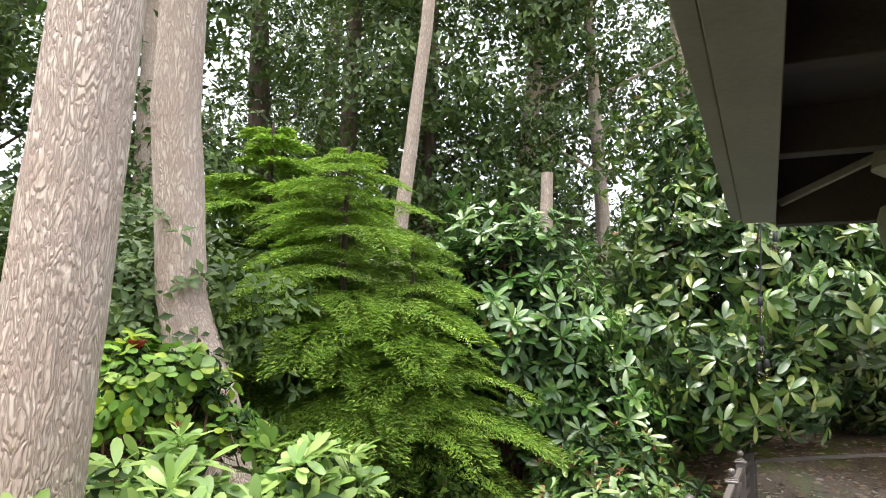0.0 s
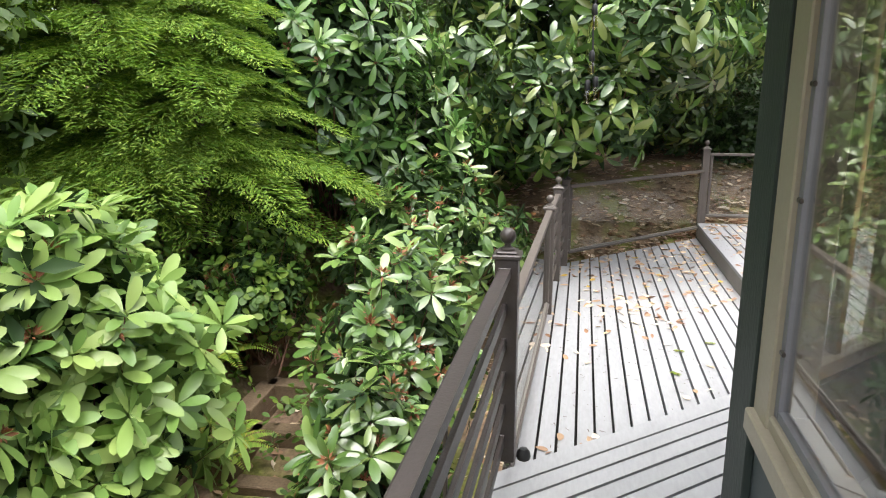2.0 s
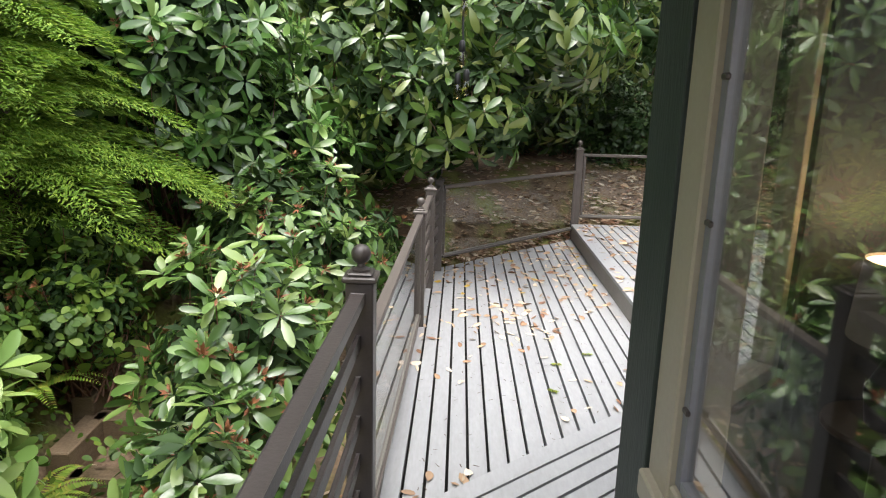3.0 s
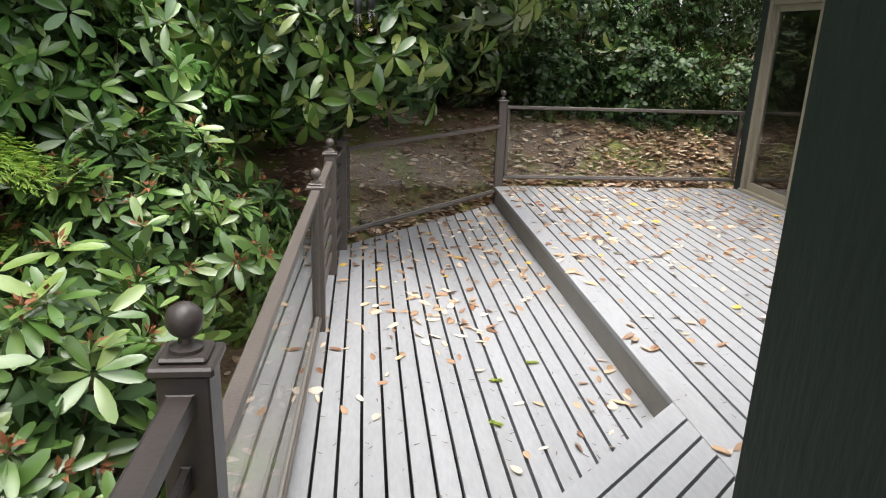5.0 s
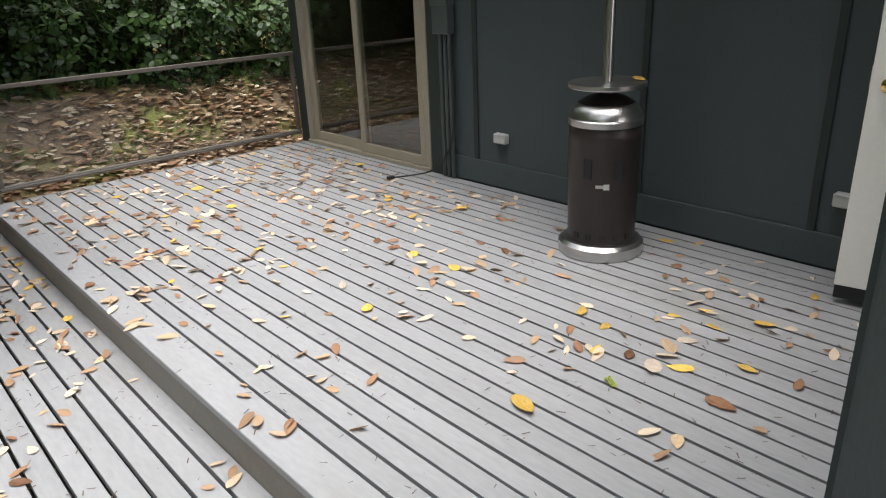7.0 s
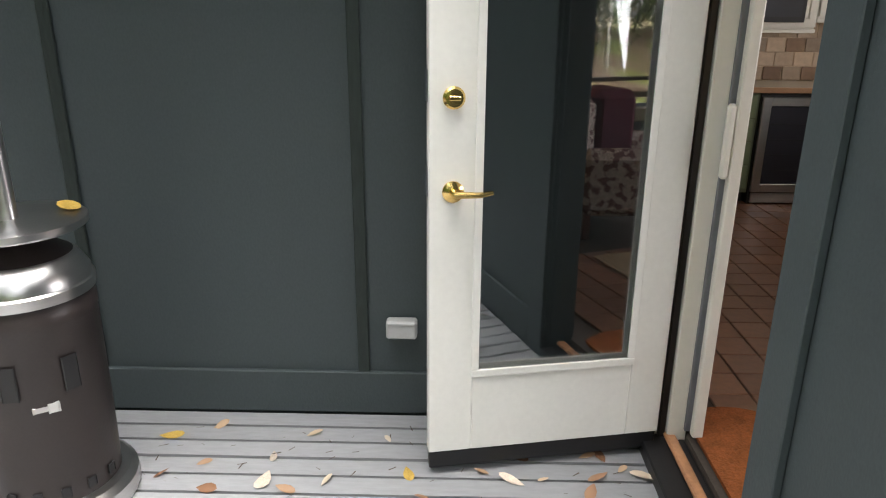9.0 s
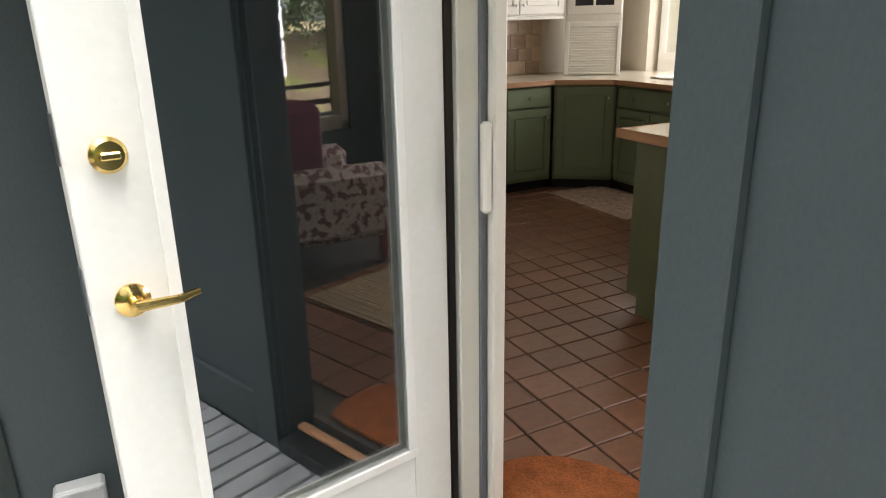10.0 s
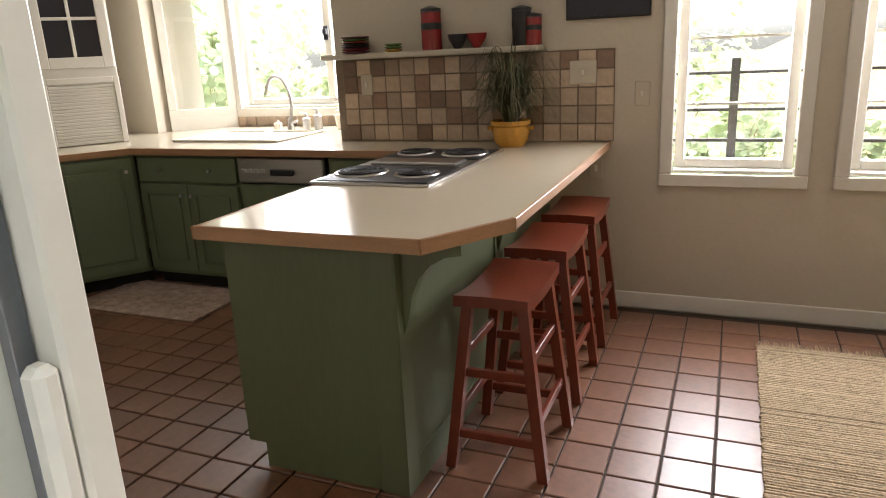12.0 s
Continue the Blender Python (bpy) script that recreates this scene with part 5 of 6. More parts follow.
def rug(name, label, x0, y0, x1, y1, material, rows, fringe):
    r = thing(name, label, "rug", at=(0, 0, ZK + 0.002))
    bm = bmesh.new()
    n = rows
    for k in range(n):
        a, b = y0 + (y1 - y0) * k / n, y0 + (y1 - y0) * (k + 1) / n
        bx(bm, x0 + rng.uniform(-0.004, 0.004), a, 0, x1 + rng.uniform(-0.004, 0.004), b - 0.001, 0.011 + rng.uniform(-0.002, 0.002), bev=0.003)
    part("weave", bm, material, r)
    if fringe:
        bm = bmesh.new()
        for k in range(70):
            x = x0 + (x1 - x0) * (k + 0.5) / 70
            rod(bm, (x, y0, 0.006), (x + rng.uniform(-0.012, 0.012), y0 - rng.uniform(0.04, 0.07), 0.004), 0.004, 0.002, 5)
        part("fringe", bm, material, r)
    return r


rug("jute_rug", "fringed woven jute rug on the tiles", 2.30, 0.84, 3.25, 3.1, M_jute, 150, True)
rug("kitchen_mat", "pinkish woven mat in front of the sink", 6.17, 0.83, 7.12, 1.36, M_mat, 26, False)
dm = thing("doormat", "rust brown half round mat inside the door", "doormat", at=(3.70, 3.62, ZK + 0.002))
part("coir_surface", lathe(bmesh.new(), [(0.0, 0.0), (0.44, 0.0), (0.45, 0.006), (0.44, 0.014), (0.0, 0.014)], seg=40), M_doormat, dm)
for v in dm.children[0].data.vertices:
    v.co.y = min(v.co.y * 0.75, 0.16)

# dim seating corner behind the west window
ac = thing("armchair", "floral upholstered armchair by the bay window", "armchair", at=(1.75, 2.55, ZK), turn=200)
part("seat", box(-0.36, -0.36, 0.20, 0.36, 0.34, 0.46, bev=0.06), M_floral, ac)
part("backrest", box(-0.36, -0.46, 0.20, 0.36, -0.28, 0.95, bev=0.07), M_floral, ac)
for a in (-1, 1):
    part("armrest", box(a * 0.37 - 0.08, -0.38, 0.18, a * 0.37 + 0.08, 0.34, 0.62, bev=0.06), M_floral, ac)
    for b in (-0.3, 0.3):
        part("leg", box(a * 0.32 - 0.025, b - 0.025, 0, a * 0.32 + 0.025, b + 0.025, 0.2), M_stool, ac)
solo("throw_blanket", box(1.55, 2.60, 0.56, 1.95, 2.92, 1.06, bev=0.05), M_maroon, "maroon velvet throw over the armchair", "blanket")
tb = thing("side_table", "dark wooden side table beside the window", "table", at=(1.42, 3.48, ZK - 0.058))
part("top", lathe(bmesh.new(), [(0.0, 0.52), (0.20, 0.52), (0.205, 0.53), (0.20, 0.545), (0.0, 0.545)]), M_woodfloor, tb)
part("pedestal", lathe(bmesh.new(), [(0.14, 0.0), (0.13, 0.03), (0.03, 0.06), (0.03, 0.52)]), M_woodfloor, tb)
tl = thing("table_lamp", "lit table lamp with a pale drum shade", "lamp", at=(1.42, 3.48, ZK + 0.487))
part("base", lathe(bmesh.new(), [(0.07, 0.0), (0.075, 0.02), (0.09, 0.12), (0.05, 0.22), (0.012, 0.25), (0.012, 0.32)]), M_navy, tl, smooth=True)
part("shade", lathe(bmesh.new(), [(0.17, 0.30), (0.15, 0.565), (0.148, 0.565), (0.168, 0.30)], seg=32), M_shade_c, tl, "pale linen drum shade", True)
part("glow_disc", lathe(bmesh.new(), [(0.0, 0.552), (0.146, 0.552), (0.146, 0.556), (0.0, 0.556)], seg=32), M_shade, tl, "warm lit top of the shade")
bl = bpy.data.lights.new("lamp_bulb", "POINT")
bl.energy, bl.color, bl.shadow_soft_size = 2.0, (1.0, 0.62, 0.30), 0.05
blo = new("lamp_bulb", bl)
blo.location = (1.42, 3.48, ZK + 0.487 + 0.70)
cu = thing("curtain", "amber curtain panel hanging in the corner", "curtain", at=(2.05, 3.70, ZK))
bm = bmesh.new()
vsl = []
for k in range(41):
    x, y = -0.38 + 0.76 * k / 40, 0.035 * math.sin(k * 1.1)
    vsl.append((bm.verts.new((x, y, 0.02)), bm.verts.new((x, y * 0.8, 2.2))))
for a, b in zip(vsl, vsl[1:]):
    bm.faces.new((a[0], b[0], b[1], a[1]))
bmesh.ops.solidify(bm, geom=list(bm.faces), thickness=0.006)
part("panel", bm, M_curtain, cu, smooth=True)
part("rod", rod(bmesh.new(), (-0.45, 0, 2.22), (0.45, 0, 2.22), 0.012), M_brass, cu)

# daylight standing in the window openings
for nm, x, y, z, w, h, e, rz in (("window_light", 3.41, 0.28, 1.52, 0.5, 1.3, 6, 0), ("window_light", 2.58, 0.28, 1.52, 0.5, 1.3, 6, 0), ("window_light", 6.33, -0.52, 1.64, 1.25, 0.95, 6.5, 0)):
    ld = bpy.data.lights.new(nm, "AREA")
    ld.shape, ld.size, ld.size_y, ld.energy, ld.color = "RECTANGLE", w, h, e, (0.98, 0.94, 0.99)
    lo = new(nm, ld)
    lo.matrix_basis = look((x, y, z), (x, y + 2, z - 0.5))

# ---------------- plants ----------------
G = np.random.default_rng(11)


def leaf_shape(width, fold=0.12, droop=0.1):
    """One pointed leaf of length 1 along x: corners and triangles."""
    v = [(0, 0, 0)]
    for s, h in ((0.14, 0.40), (0.38, 0.86), (0.66, 1.0), (0.90, 0.66)):
        z = -droop * s * s
        v += [(s, h * width / 2, z + fold * width * h), (s, 0, z), (s, -h * width / 2, z + fold * width * h)]
    v.append((1, 0, -droop))
    t = [(0, 2, 1), (0, 3, 2)]
    for a in (1, 4, 7):
        t += [(a, a + 1, a + 4), (a, a + 4, a + 3), (a + 1, a + 2, a + 5), (a + 1, a + 5, a + 4)]
    t += [(10, 11, 13), (11, 12, 13)]
    return np.array(v, float), np.array(t)


FLAT = (np.array([(0, 0, 0), (0.5, 0.5, 0.06), (1, 0, -0.12), (0.5, -0.5, 0.06)], float), np.array([(0, 2, 1), (0, 3, 2)]))


def frames(dirs, ups):
    """Turns whose x axis follows dirs and whose z axis leans to ups."""
    x = dirs / np.linalg.norm(dirs, axis=1, keepdims=True)
    y = np.cross(ups, x)
    y /= np.linalg.norm(y, axis=1, keepdims=True) + 1e-9
    z = np.cross(x, y)
    return np.stack([x, y, z], axis=2)


def spread(shape, pos, rot, size):
    v, t = shape
    n = len(pos)
    out = np.einsum("nij,kj->nki", rot, v) * np.asarray(size).reshape(-1, 1, 1) + pos[:, None, :]
    tri = t[None] + (np.arange(n) * len(v))[:, None, None]
    return out.reshape(-1, 3), tri.reshape(-1, 3)


def join(lots):
    vs, ts, o = [], [], 0
    for v, t in lots:
        vs.append(v)
        ts.append(t + o)
        o += len(v)
    return np.concatenate(vs), np.concatenate(ts)


def shell(center, radii, n, inner=0.55, low=-0.6, lump=0.25):
    """Points in the outer part of a lumpy ellipsoid, with their outward way."""
    d = G.normal(size=(n * 2, 3))
    d /= np.linalg.norm(d, axis=1, keepdims=True)
    d = d[d[:, 2] > low][:n]
    k = np.array([1 + lump * noise.noise((p[0] * 2.3 + center[0], p[1] * 2.3 + center[1], p[2] * 2.3)) * 1.6 for p in d])
    r = (inner + (1 - inner) * G.random(len(d)) ** 0.5) * k
    return np.array(center) + d * r[:, None] * np.array(radii), d


def whorls(pos, axis, leaves, length, tilt, shape, jitter=0.35):
    """A ring of leaves round each point; tilt: how far they rise along the axis."""
    n = len(pos)
    a = axis / np.linalg.norm(axis, axis=1, keepdims=True)
    h = np.tile(np.array([[0.31, 0.77, 0.2]]), (n, 1))
    u = np.cross(a, h)
    u /= np.linalg.norm(u, axis=1, keepdims=True)
    w = np.cross(a, u)
    lots = []
    for k in range(leaves):
        th = 2 * np.pi * k / leaves + G.normal(0, 0.25, n)
        out = u * np.cos(th)[:, None] + w * np.sin(th)[:, None]
        tl = tilt + G.normal(0, jitter, n)
        d = out * np.cos(tl)[:, None] + a * np.sin(tl)[:, None]
        s = length * G.uniform(0.65, 1.15, n)
        lots.append(spread(shape, pos + d * 0.012, frames(d, a + G.normal(0, 0.2, (n, 3))), s))
    return join(lots)


def twigs(pos, roots, r, k=4):
    """Thin bent stems from roots up to the points."""
    vs, ts, o = [], [], 0
    for p, q in zip(pos, roots):
        mid = (p + q) / 2 + G.normal(0, 0.06, 3)
        line = [q, mid, p]
        for i, c in enumerate(line):
            rr = r * (1 - 0.35 * i)
            vs += [c + np.array((rr * math.cos(2.1 * j), rr * math.sin(2.1 * j), 0)) for j in range(3)]
        for i in range(2):
            for j in range(3):
                a, b = o + 3 * i + j, o + 3 * i + (j + 1) % 3
                ts += [(a, b, b + 3), (a, b + 3, a + 3)]
        o += 9
    return np.array(vs), np.array(ts)


def grow(name, label, category, lots, material, stems=None, stem_mat=None):
    p = thing(name, label, category)
    v, t = join(lots)
    c = tagged(arrays("foliage", v, t, material), kind="stuff")
    c.parent = p
    if stems:
        s = tagged(arrays("stem_mass", *join(stems), stem_mat or M_stem), kind="stuff")
        s.parent = p
    return p


CORE = (FLAT[0] * np.array((1, 0.36, 1)), FLAT[1])
STAR = leaf_shape(0.36, 0.10, 0.14)
BROAD, NARROW, ROUND = leaf_shape(0.31, 0.10, 0.16), leaf_shape(0.34, 0.10, 0.30), leaf_shape(0.62, 0.08, 0.12)


def rhodo(label, blobs, leaves, length, tilt, material, shape=BROAD, lump=0.3, up=0.55, low=-0.5, inner=0.62, buds=0, hang=False, dense=True):
    lots, stems, cores, spots, ways = [], [], [], [], []
    for c, r, n in blobs:
        pos, d = shell(c, r, n, inner, low, lump)
        ax = d + np.array((0, 0, up)) + G.normal(0, 0.25, d.shape)
        lots.append(whorls(pos, ax, leaves, length, tilt, shape))
        # inner leaves coloured dark, so gaps between the whorls read as shade
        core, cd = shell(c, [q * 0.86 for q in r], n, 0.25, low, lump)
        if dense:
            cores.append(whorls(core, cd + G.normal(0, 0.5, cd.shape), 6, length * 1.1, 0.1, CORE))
        if buds:
            top = np.flatnonzero(d[:, 2] > 0.0)
            heads = G.choice(top, min(int(buds * n / blobs[0][2]), len(top)), replace=False)
            spots.append(pos[heads] + ax[heads] * 0.02)
            ways.append(ax[heads])
        root = np.array((c[0], c[1], max(lift(c[0], c[1]), c[2] - r[2])))
        if hang:
            root = np.array((c[0], c[1], c[2] + 0.5 * r[2]))
        pick = G.choice(len(pos), min(len(pos), 60), replace=False)
        stems.append(twigs(pos[pick], root + G.normal(0, 0.12, (len(pick), 3)) * np.array((1, 1, 0.2)), 0.010))
    p = grow("rhododendron", label, "shrub", lots, material, stems)
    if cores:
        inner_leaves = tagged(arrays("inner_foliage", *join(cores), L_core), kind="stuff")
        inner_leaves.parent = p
    if buds:
        b = arrays("seed_head_mass", *whorls(np.concatenate(spots), np.concatenate(ways), 11, 0.048, 0.75, CORE, 0.5), M_budred)
        tagged(b, "rusty red seed heads", kind="stuff")
        b.parent = p
    return p


M_budred = mat("rust brown seed head", (0.22, 0.085, 0.03), 0.7, 0, 0.3, 30, 90, 0.1)
rhodo("pale green rhododendron with large leaf whorls", [((-2.70, 3.55, 0.05), (0.92, 1.0, 1.0), 340), ((-2.35, 3.40, 0.40), (0.40, 0.5, 0.85), 150), ((-3.0, 2.55, 0.32), (1.0, 0.9, 0.95), 320), ((-2.35, 2.70, -0.25), (0.5, 0.6, 0.75), 130)], 8, 0.165, 0.42, L_light, STAR, buds=16)
rhodo("rhododendron with glossy leaves and rusty seed heads", [((-1.20, 4.90, -0.05), (0.50, 0.95, 0.80), 150), ((-1.12, 3.95, -0.40), (0.34, 0.5, 0.68), 75), ((-1.35, 6.75, 0.25), (0.85, 0.85, 0.75), 170)], 8, 0.155, 0.32, L_mid, buds=62)
rhodo("tall dark rhododendron with whorled leaves", [((-2.65, 7.4, 1.75), (1.05, 1.0, 1.65), 480), ((-2.0, 7.9, 0.9), (0.9, 0.8, 0.9), 200), ((-3.4, 8.6, 1.6), (1.2, 1.0, 1.4), 200)], 9, 0.19, 0.25, L_dark, buds=14)
rhodo("large tree shrub with glossy drooping leaves", [((-0.15, 9.9, 2.75), (2.0, 1.15, 1.85), 620), ((-1.4, 8.9, 1.5), (1.0, 0.9, 0.95), 300), ((1.75, 11.0, 2.9), (1.6, 1.2, 1.7), 380), ((-0.50, 8.0, 1.35), (0.65, 0.5, 0.72), 110), ((0.22, 8.0, 1.38), (0.40, 0.45, 0.55), 60), ((0.7, 8.2, 2.15), (0.9, 0.8, 0.55), 110), ((0.3, 10.7, 1.6), (1.7, 0.6, 1.0), 260), ((-0.2, 11.4, 4.6), (2.4, 1.4, 1.6), 380), ((-1.6, 10.6, 0.9), (1.2, 0.6, 0.8), 160)], 7, 0.205, -0.25, L_mad, NARROW, up=0.1, low=-0.8, inner=0.45, buds=20, hang=True)
rhodo("small leaved green shrub behind the railing", [((3.1, 13.4, 2.0), (2.6, 1.2, 1.9), 1500), ((1.5, 13.0, 1.3), (1.6, 0.9, 1.1), 700), ((5.5, 14.2, 2.2), (2.0, 1.4, 2.2), 700), ((2.5, 11.6, 0.95), (0.9, 0.5, 0.6), 420), ((3.7, 11.5, 0.9), (1.0, 0.5, 0.75), 480), ((1.3, 11.9, 1.1), (0.9, 0.5, 0.5), 300), ((5.0, 11.4, 0.8), (0.9, 0.6, 0.8), 350)], 6, 0.085, 0.2, L_ivy, ROUND, low=-0.9, inner=0.5)
rhodo("bright leafy berry shrub under the hemlock", [((-2.60, 5.75, 0.05), (0.42, 0.5, 0.55), 240), ((-2.85, 6.3, 0.45), (0.5, 0.45, 0.45), 180), ((-3.0, 5.2, 0.1), (0.4, 0.4, 0.4), 130)], 5, 0.085, 0.25, L_cover, ROUND, inner=0.45, buds=12)
rhodo("low rhododendron in the shade beside the deck", [((-1.0, 8.2, -0.15), (0.5, 0.5, 0.45), 110)], 8, 0.12, 0.3, L_mid)


def scatter_cover():
    """Small leaved ground cover on the bank."""
    n = 9000
    x, y = G.uniform(-4.2, -0.75, n), G.uniform(1.2, 8.6, n)
    keep = ((x < -1.45) | (y > 7.2)) & ~((x > -2.62) & (y < 6.9) & (y > 3.6) & (G.random(n) < 0.88)) & (G.random(n) < 0.9)
    x, y = x[keep], y[keep]
    hgt = np.array([0.42 + 0.35 * noise.noise((a * 1.3, b * 1.3, 7)) for a, b in zip(x, y)]) * np.clip((-0.9 - x) * 1.2, 0.15, 1)
    z = np.array([lift(a, b) for a, b in zip(x, y)]) + np.maximum(0.02, hgt * G.random(len(x)) ** 0.5)
    pos = np.stack([x, y, z], 1)
    ax = G.normal(0, 0.4, (len(x), 3)) + np.array((0, 0, 1.0))
    ob = arrays("ground_cover", *whorls(pos, ax, 4, 0.07, 0.2, ROUND), L_cover)
    tagged(ob, "bright green leafy ground cover on the bank", "ground cover", kind="stuff")


scatter_cover()


def fern(x, y, n, ln):
    p = thing("fern", "yellowing sword fern on the bank", "fern", "ferns", (x, y, lift(x, y) + 0.1))
    for k in range(n):
        a = 2 * math.pi * k / n + G.normal(0, 0.2)
        pos, dr = [], []
        for i in range(26):
            t = (i + 1) / 27
            r, z = ln * t * 0.85, ln * (0.9 * t - 0.75 * t * t)
            for s in (-1, 1):
                pos.append((r * math.cos(a), r * math.sin(a), z))
                dr.append((0.35 * math.cos(a) - s * math.sin(a), 0.35 * math.sin(a) + s * math.cos(a), -0.1))
        t = np.repeat(np.arange(26), 2) / 26
        f = arrays("frond", *spread(leaf_shape(0.28), np.array(pos), frames(np.array(dr), np.tile((0.0, 0.0, 1.0), (52, 1))), 0.10 * (1 - t) ** 0.7 + 0.01), L_fern)
        f.parent = p
    return p


fern(-2.80, 5.35, 9, 0.6)
fern(-2.45, 4.75, 8, 0.5)

# yellow green maple sprouts at the foot of the trunks
rhodo("maple sprouts with yellowing leaves at the trunk", [((-3.41, 3.35, 1.48), (0.34, 0.28, 0.28), 110), ((-3.60, 3.05, 1.42), (0.42, 0.35, 0.42), 170), ((-3.08, 3.45, 1.22), (0.30, 0.25, 0.14), 50)], 5, 0.09, 0.1, L_maple, leaf_shape(0.85, 0.05, 0.1), inner=0.3)


solo("flower", lathe(bmesh.new(), [(0.0, 0.0), (0.03, 0.015), (0.055, 0.05), (0.04, 0.06), (0.0, 0.03)], (-3.41, 3.00, 1.72), 9), M_red, "small red flower among the maple sprouts", "flower")


# conifer with drooping feathery sprays
def hemlock(x, y, z0, hgt, rad, n, label, material, size=0.05, layers=14):
    p = thing("hemlock_tree", label, "tree")
    part("trunk", rod(bmesh.new(), (x, y, lift(x, y) - 0.2), (x, y, z0 + hgt), 0.07, 0.015, 8), M_bark2, p)
    pos, dr, sz = [], [], []
    for k in range(n):
        t = (int((k + 0.5) / n * layers) + 0.5 + G.uniform(-0.42, 0.42)) / layers
        z = z0 + hgt * t
        ln = rad * (1 - t) ** 0.5 * G.uniform(0.4, 1.25)
        a = k * 2.399963
        ca, sa = math.cos(a), math.sin(a)
        m = int(14 + 30 * ln)
        for i in range(m):
            u = (i + 0.6) / m
            c = np.array((x + ca * ln * u, y + sa * ln * u, z + 0.16 * ln * u - 0.40 * ln * u * u))
            for s in (-1, 1):
                side = np.array((-sa * s, ca * s, -0.05)) + np.array((ca, sa, -0.16)) * 0.95
                sl = 0.34 * ln * (1 - 0.8 * u) + 0.05
                q = int(3 + sl / 0.028)
                for j in range(q):
                    v = (j + 0.5) / q
                    pos.append(c + side * sl * v + np.array((0, 0, -0.15 * sl * v * v)) + G.normal(0, 0.008, 3))
                    dr.append(side + G.normal(0, 0.5, 3) * np.array((1, 1, 0.4)))
                    sz.append(size * G.uniform(0.7, 1.3))
    pos, dr = np.array(pos), np.array(dr)
    up = np.tile((0.0, 0.0, 1.0), (len(pos), 1)) + G.normal(0, 0.35, pos.shape)
    thin = (FLAT[0] * np.array((1.35, 0.30, 1)), FLAT[1])
    c = tagged(arrays("crown", *spread(thin, pos, frames(dr, up), np.array(sz)), material), kind="stuff")
    c.parent = p
    return p


hemlock(-3.95, 6.0, 0.85, 3.0, 2.0, 110, "bright green hemlock with drooping feathery sprays", L_hem, 0.040)
hemlock(-5.3, 6.4, 0.4, 4.0, 1.9, 90, "hemlock with drooping sprays in the shade", L_hem, 0.07)
hemlock(-3.2, 6.1, 1.05, 1.7, 1.35, 70, "young hemlock with drooping feathery sprays", L_hem, 0.038, 8)


# tree trunks
def trunk_mesh(line, radii, seg=28, rough=0.09, seed=0):
    vs, ts = [], []
    m = len(line)
    rows = 60
    for i in range(rows + 1):
        u = i / rows * (m - 1)
        k = min(int(u), m - 2)
        f = u - k
        f2 = f * f * (3 - 2 * f)
        c = Vector(line[k]).lerp(Vector(line[k + 1]), f)
        r = radii[k] * (1 - f2) + radii[k + 1] * f2
        for j in range(seg):
            a = 2 * math.pi * j / seg
            d = noise.noise((3.2 * math.cos(a) + seed, 3.2 * math.sin(a), c.z * 1.1)) + 0.5 * noise.noise((7 * math.cos(a), 7 * math.sin(a) + seed, c.z * 3.0))
            rr = r * (1 + rough * d)
            vs.append((c.x + rr * math.cos(a), c.y + rr * math.sin(a), c.z))
    for i in range(rows):
        for j in range(seg):
            a, b = i * seg + j, i * seg + (j + 1) % seg
            ts += [(a, b, b + seg), (a, b + seg, a + seg)]
    return np.array(vs), np.array(ts)


def big_tree(label, line, radii, material, limbs=(), seed=0, crown=None):
    p = thing("tree", label, "tree")
    t = arrays("trunk", *trunk_mesh(line, radii, seed=seed), material)
    t.data.shade_smooth()
    t.parent = p
    for a, b, r in limbs:
        part("limb", rod(bmesh.new(), a, b, r, r * 0.4, 8), material, p, smooth=True)
    if crown:
        lots = []
        for c, r, n, ln in crown:
            pos, d = shell(c, r, n, 0.2, -1.0, 0.4)
            lots.append(whorls(pos, d + G.normal(0, 0.5, d.shape), 4, ln, -0.1, FLAT2, 0.5))
        cr = tagged(arrays("crown", *join(lots), L_far), kind="stuff")
        cr.parent = p
    return p


FLAT2 = (FLAT[0] * np.array((1, 0.5, 1)), FLAT[1])
big_tree("thick pale barked tree trunk leaning by the path", [(-2.93, 1.95, -0.4), (-2.83, 2.0, 1.2), (-2.74, 2.04, 3.4), (-2.56, 2.16, 6.5), (-2.5, 2.3, 11)], [0.30, 0.215, 0.195, 0.18, 0.14], M_bark, seed=1, crown=[((-3.2, 3.2, 10), (2.5, 2.5, 2.5), 900, 0.22)])
big_tree("pale barked tree trunk with a flared base", [(-3.45, 4.05, 0.0), (-3.73, 4.04, 1.1), (-4.07, 3.97, 2.1), (-4.16, 3.85, 3.6), (-4.18, 3.82, 7), (-4.1, 3.9, 11)], [0.38, 0.25, 0.195, 0.185, 0.165, 0.12], M_bark, seed=5, crown=[((-3.2, 4.6, 10), (2.5, 2.5, 2.5), 900, 0.22)])

R2 = random.Random(3)
far_spots = [(-9, 8, 0.28), (-7.6, 11.5, 0.18), (-6.3, 12.5, 0.15), (-5.0, 14.5, 0.2), (-11, 13, 0.3), (-8.2, 16, 0.22), (-3.2, 15.5, 0.16), (-12.5, 7, 0.3), (-10, 4.5, 0.25), (-1.2, 18, 0.2), (1.5, 20, 0.22), (4.0, 19, 0.2), (-5.8, 19, 0.25), (-13, 18, 0.3), (7, 19, 0.25), (-15, 11, 0.3), (-14, 2.5, 0.3)]
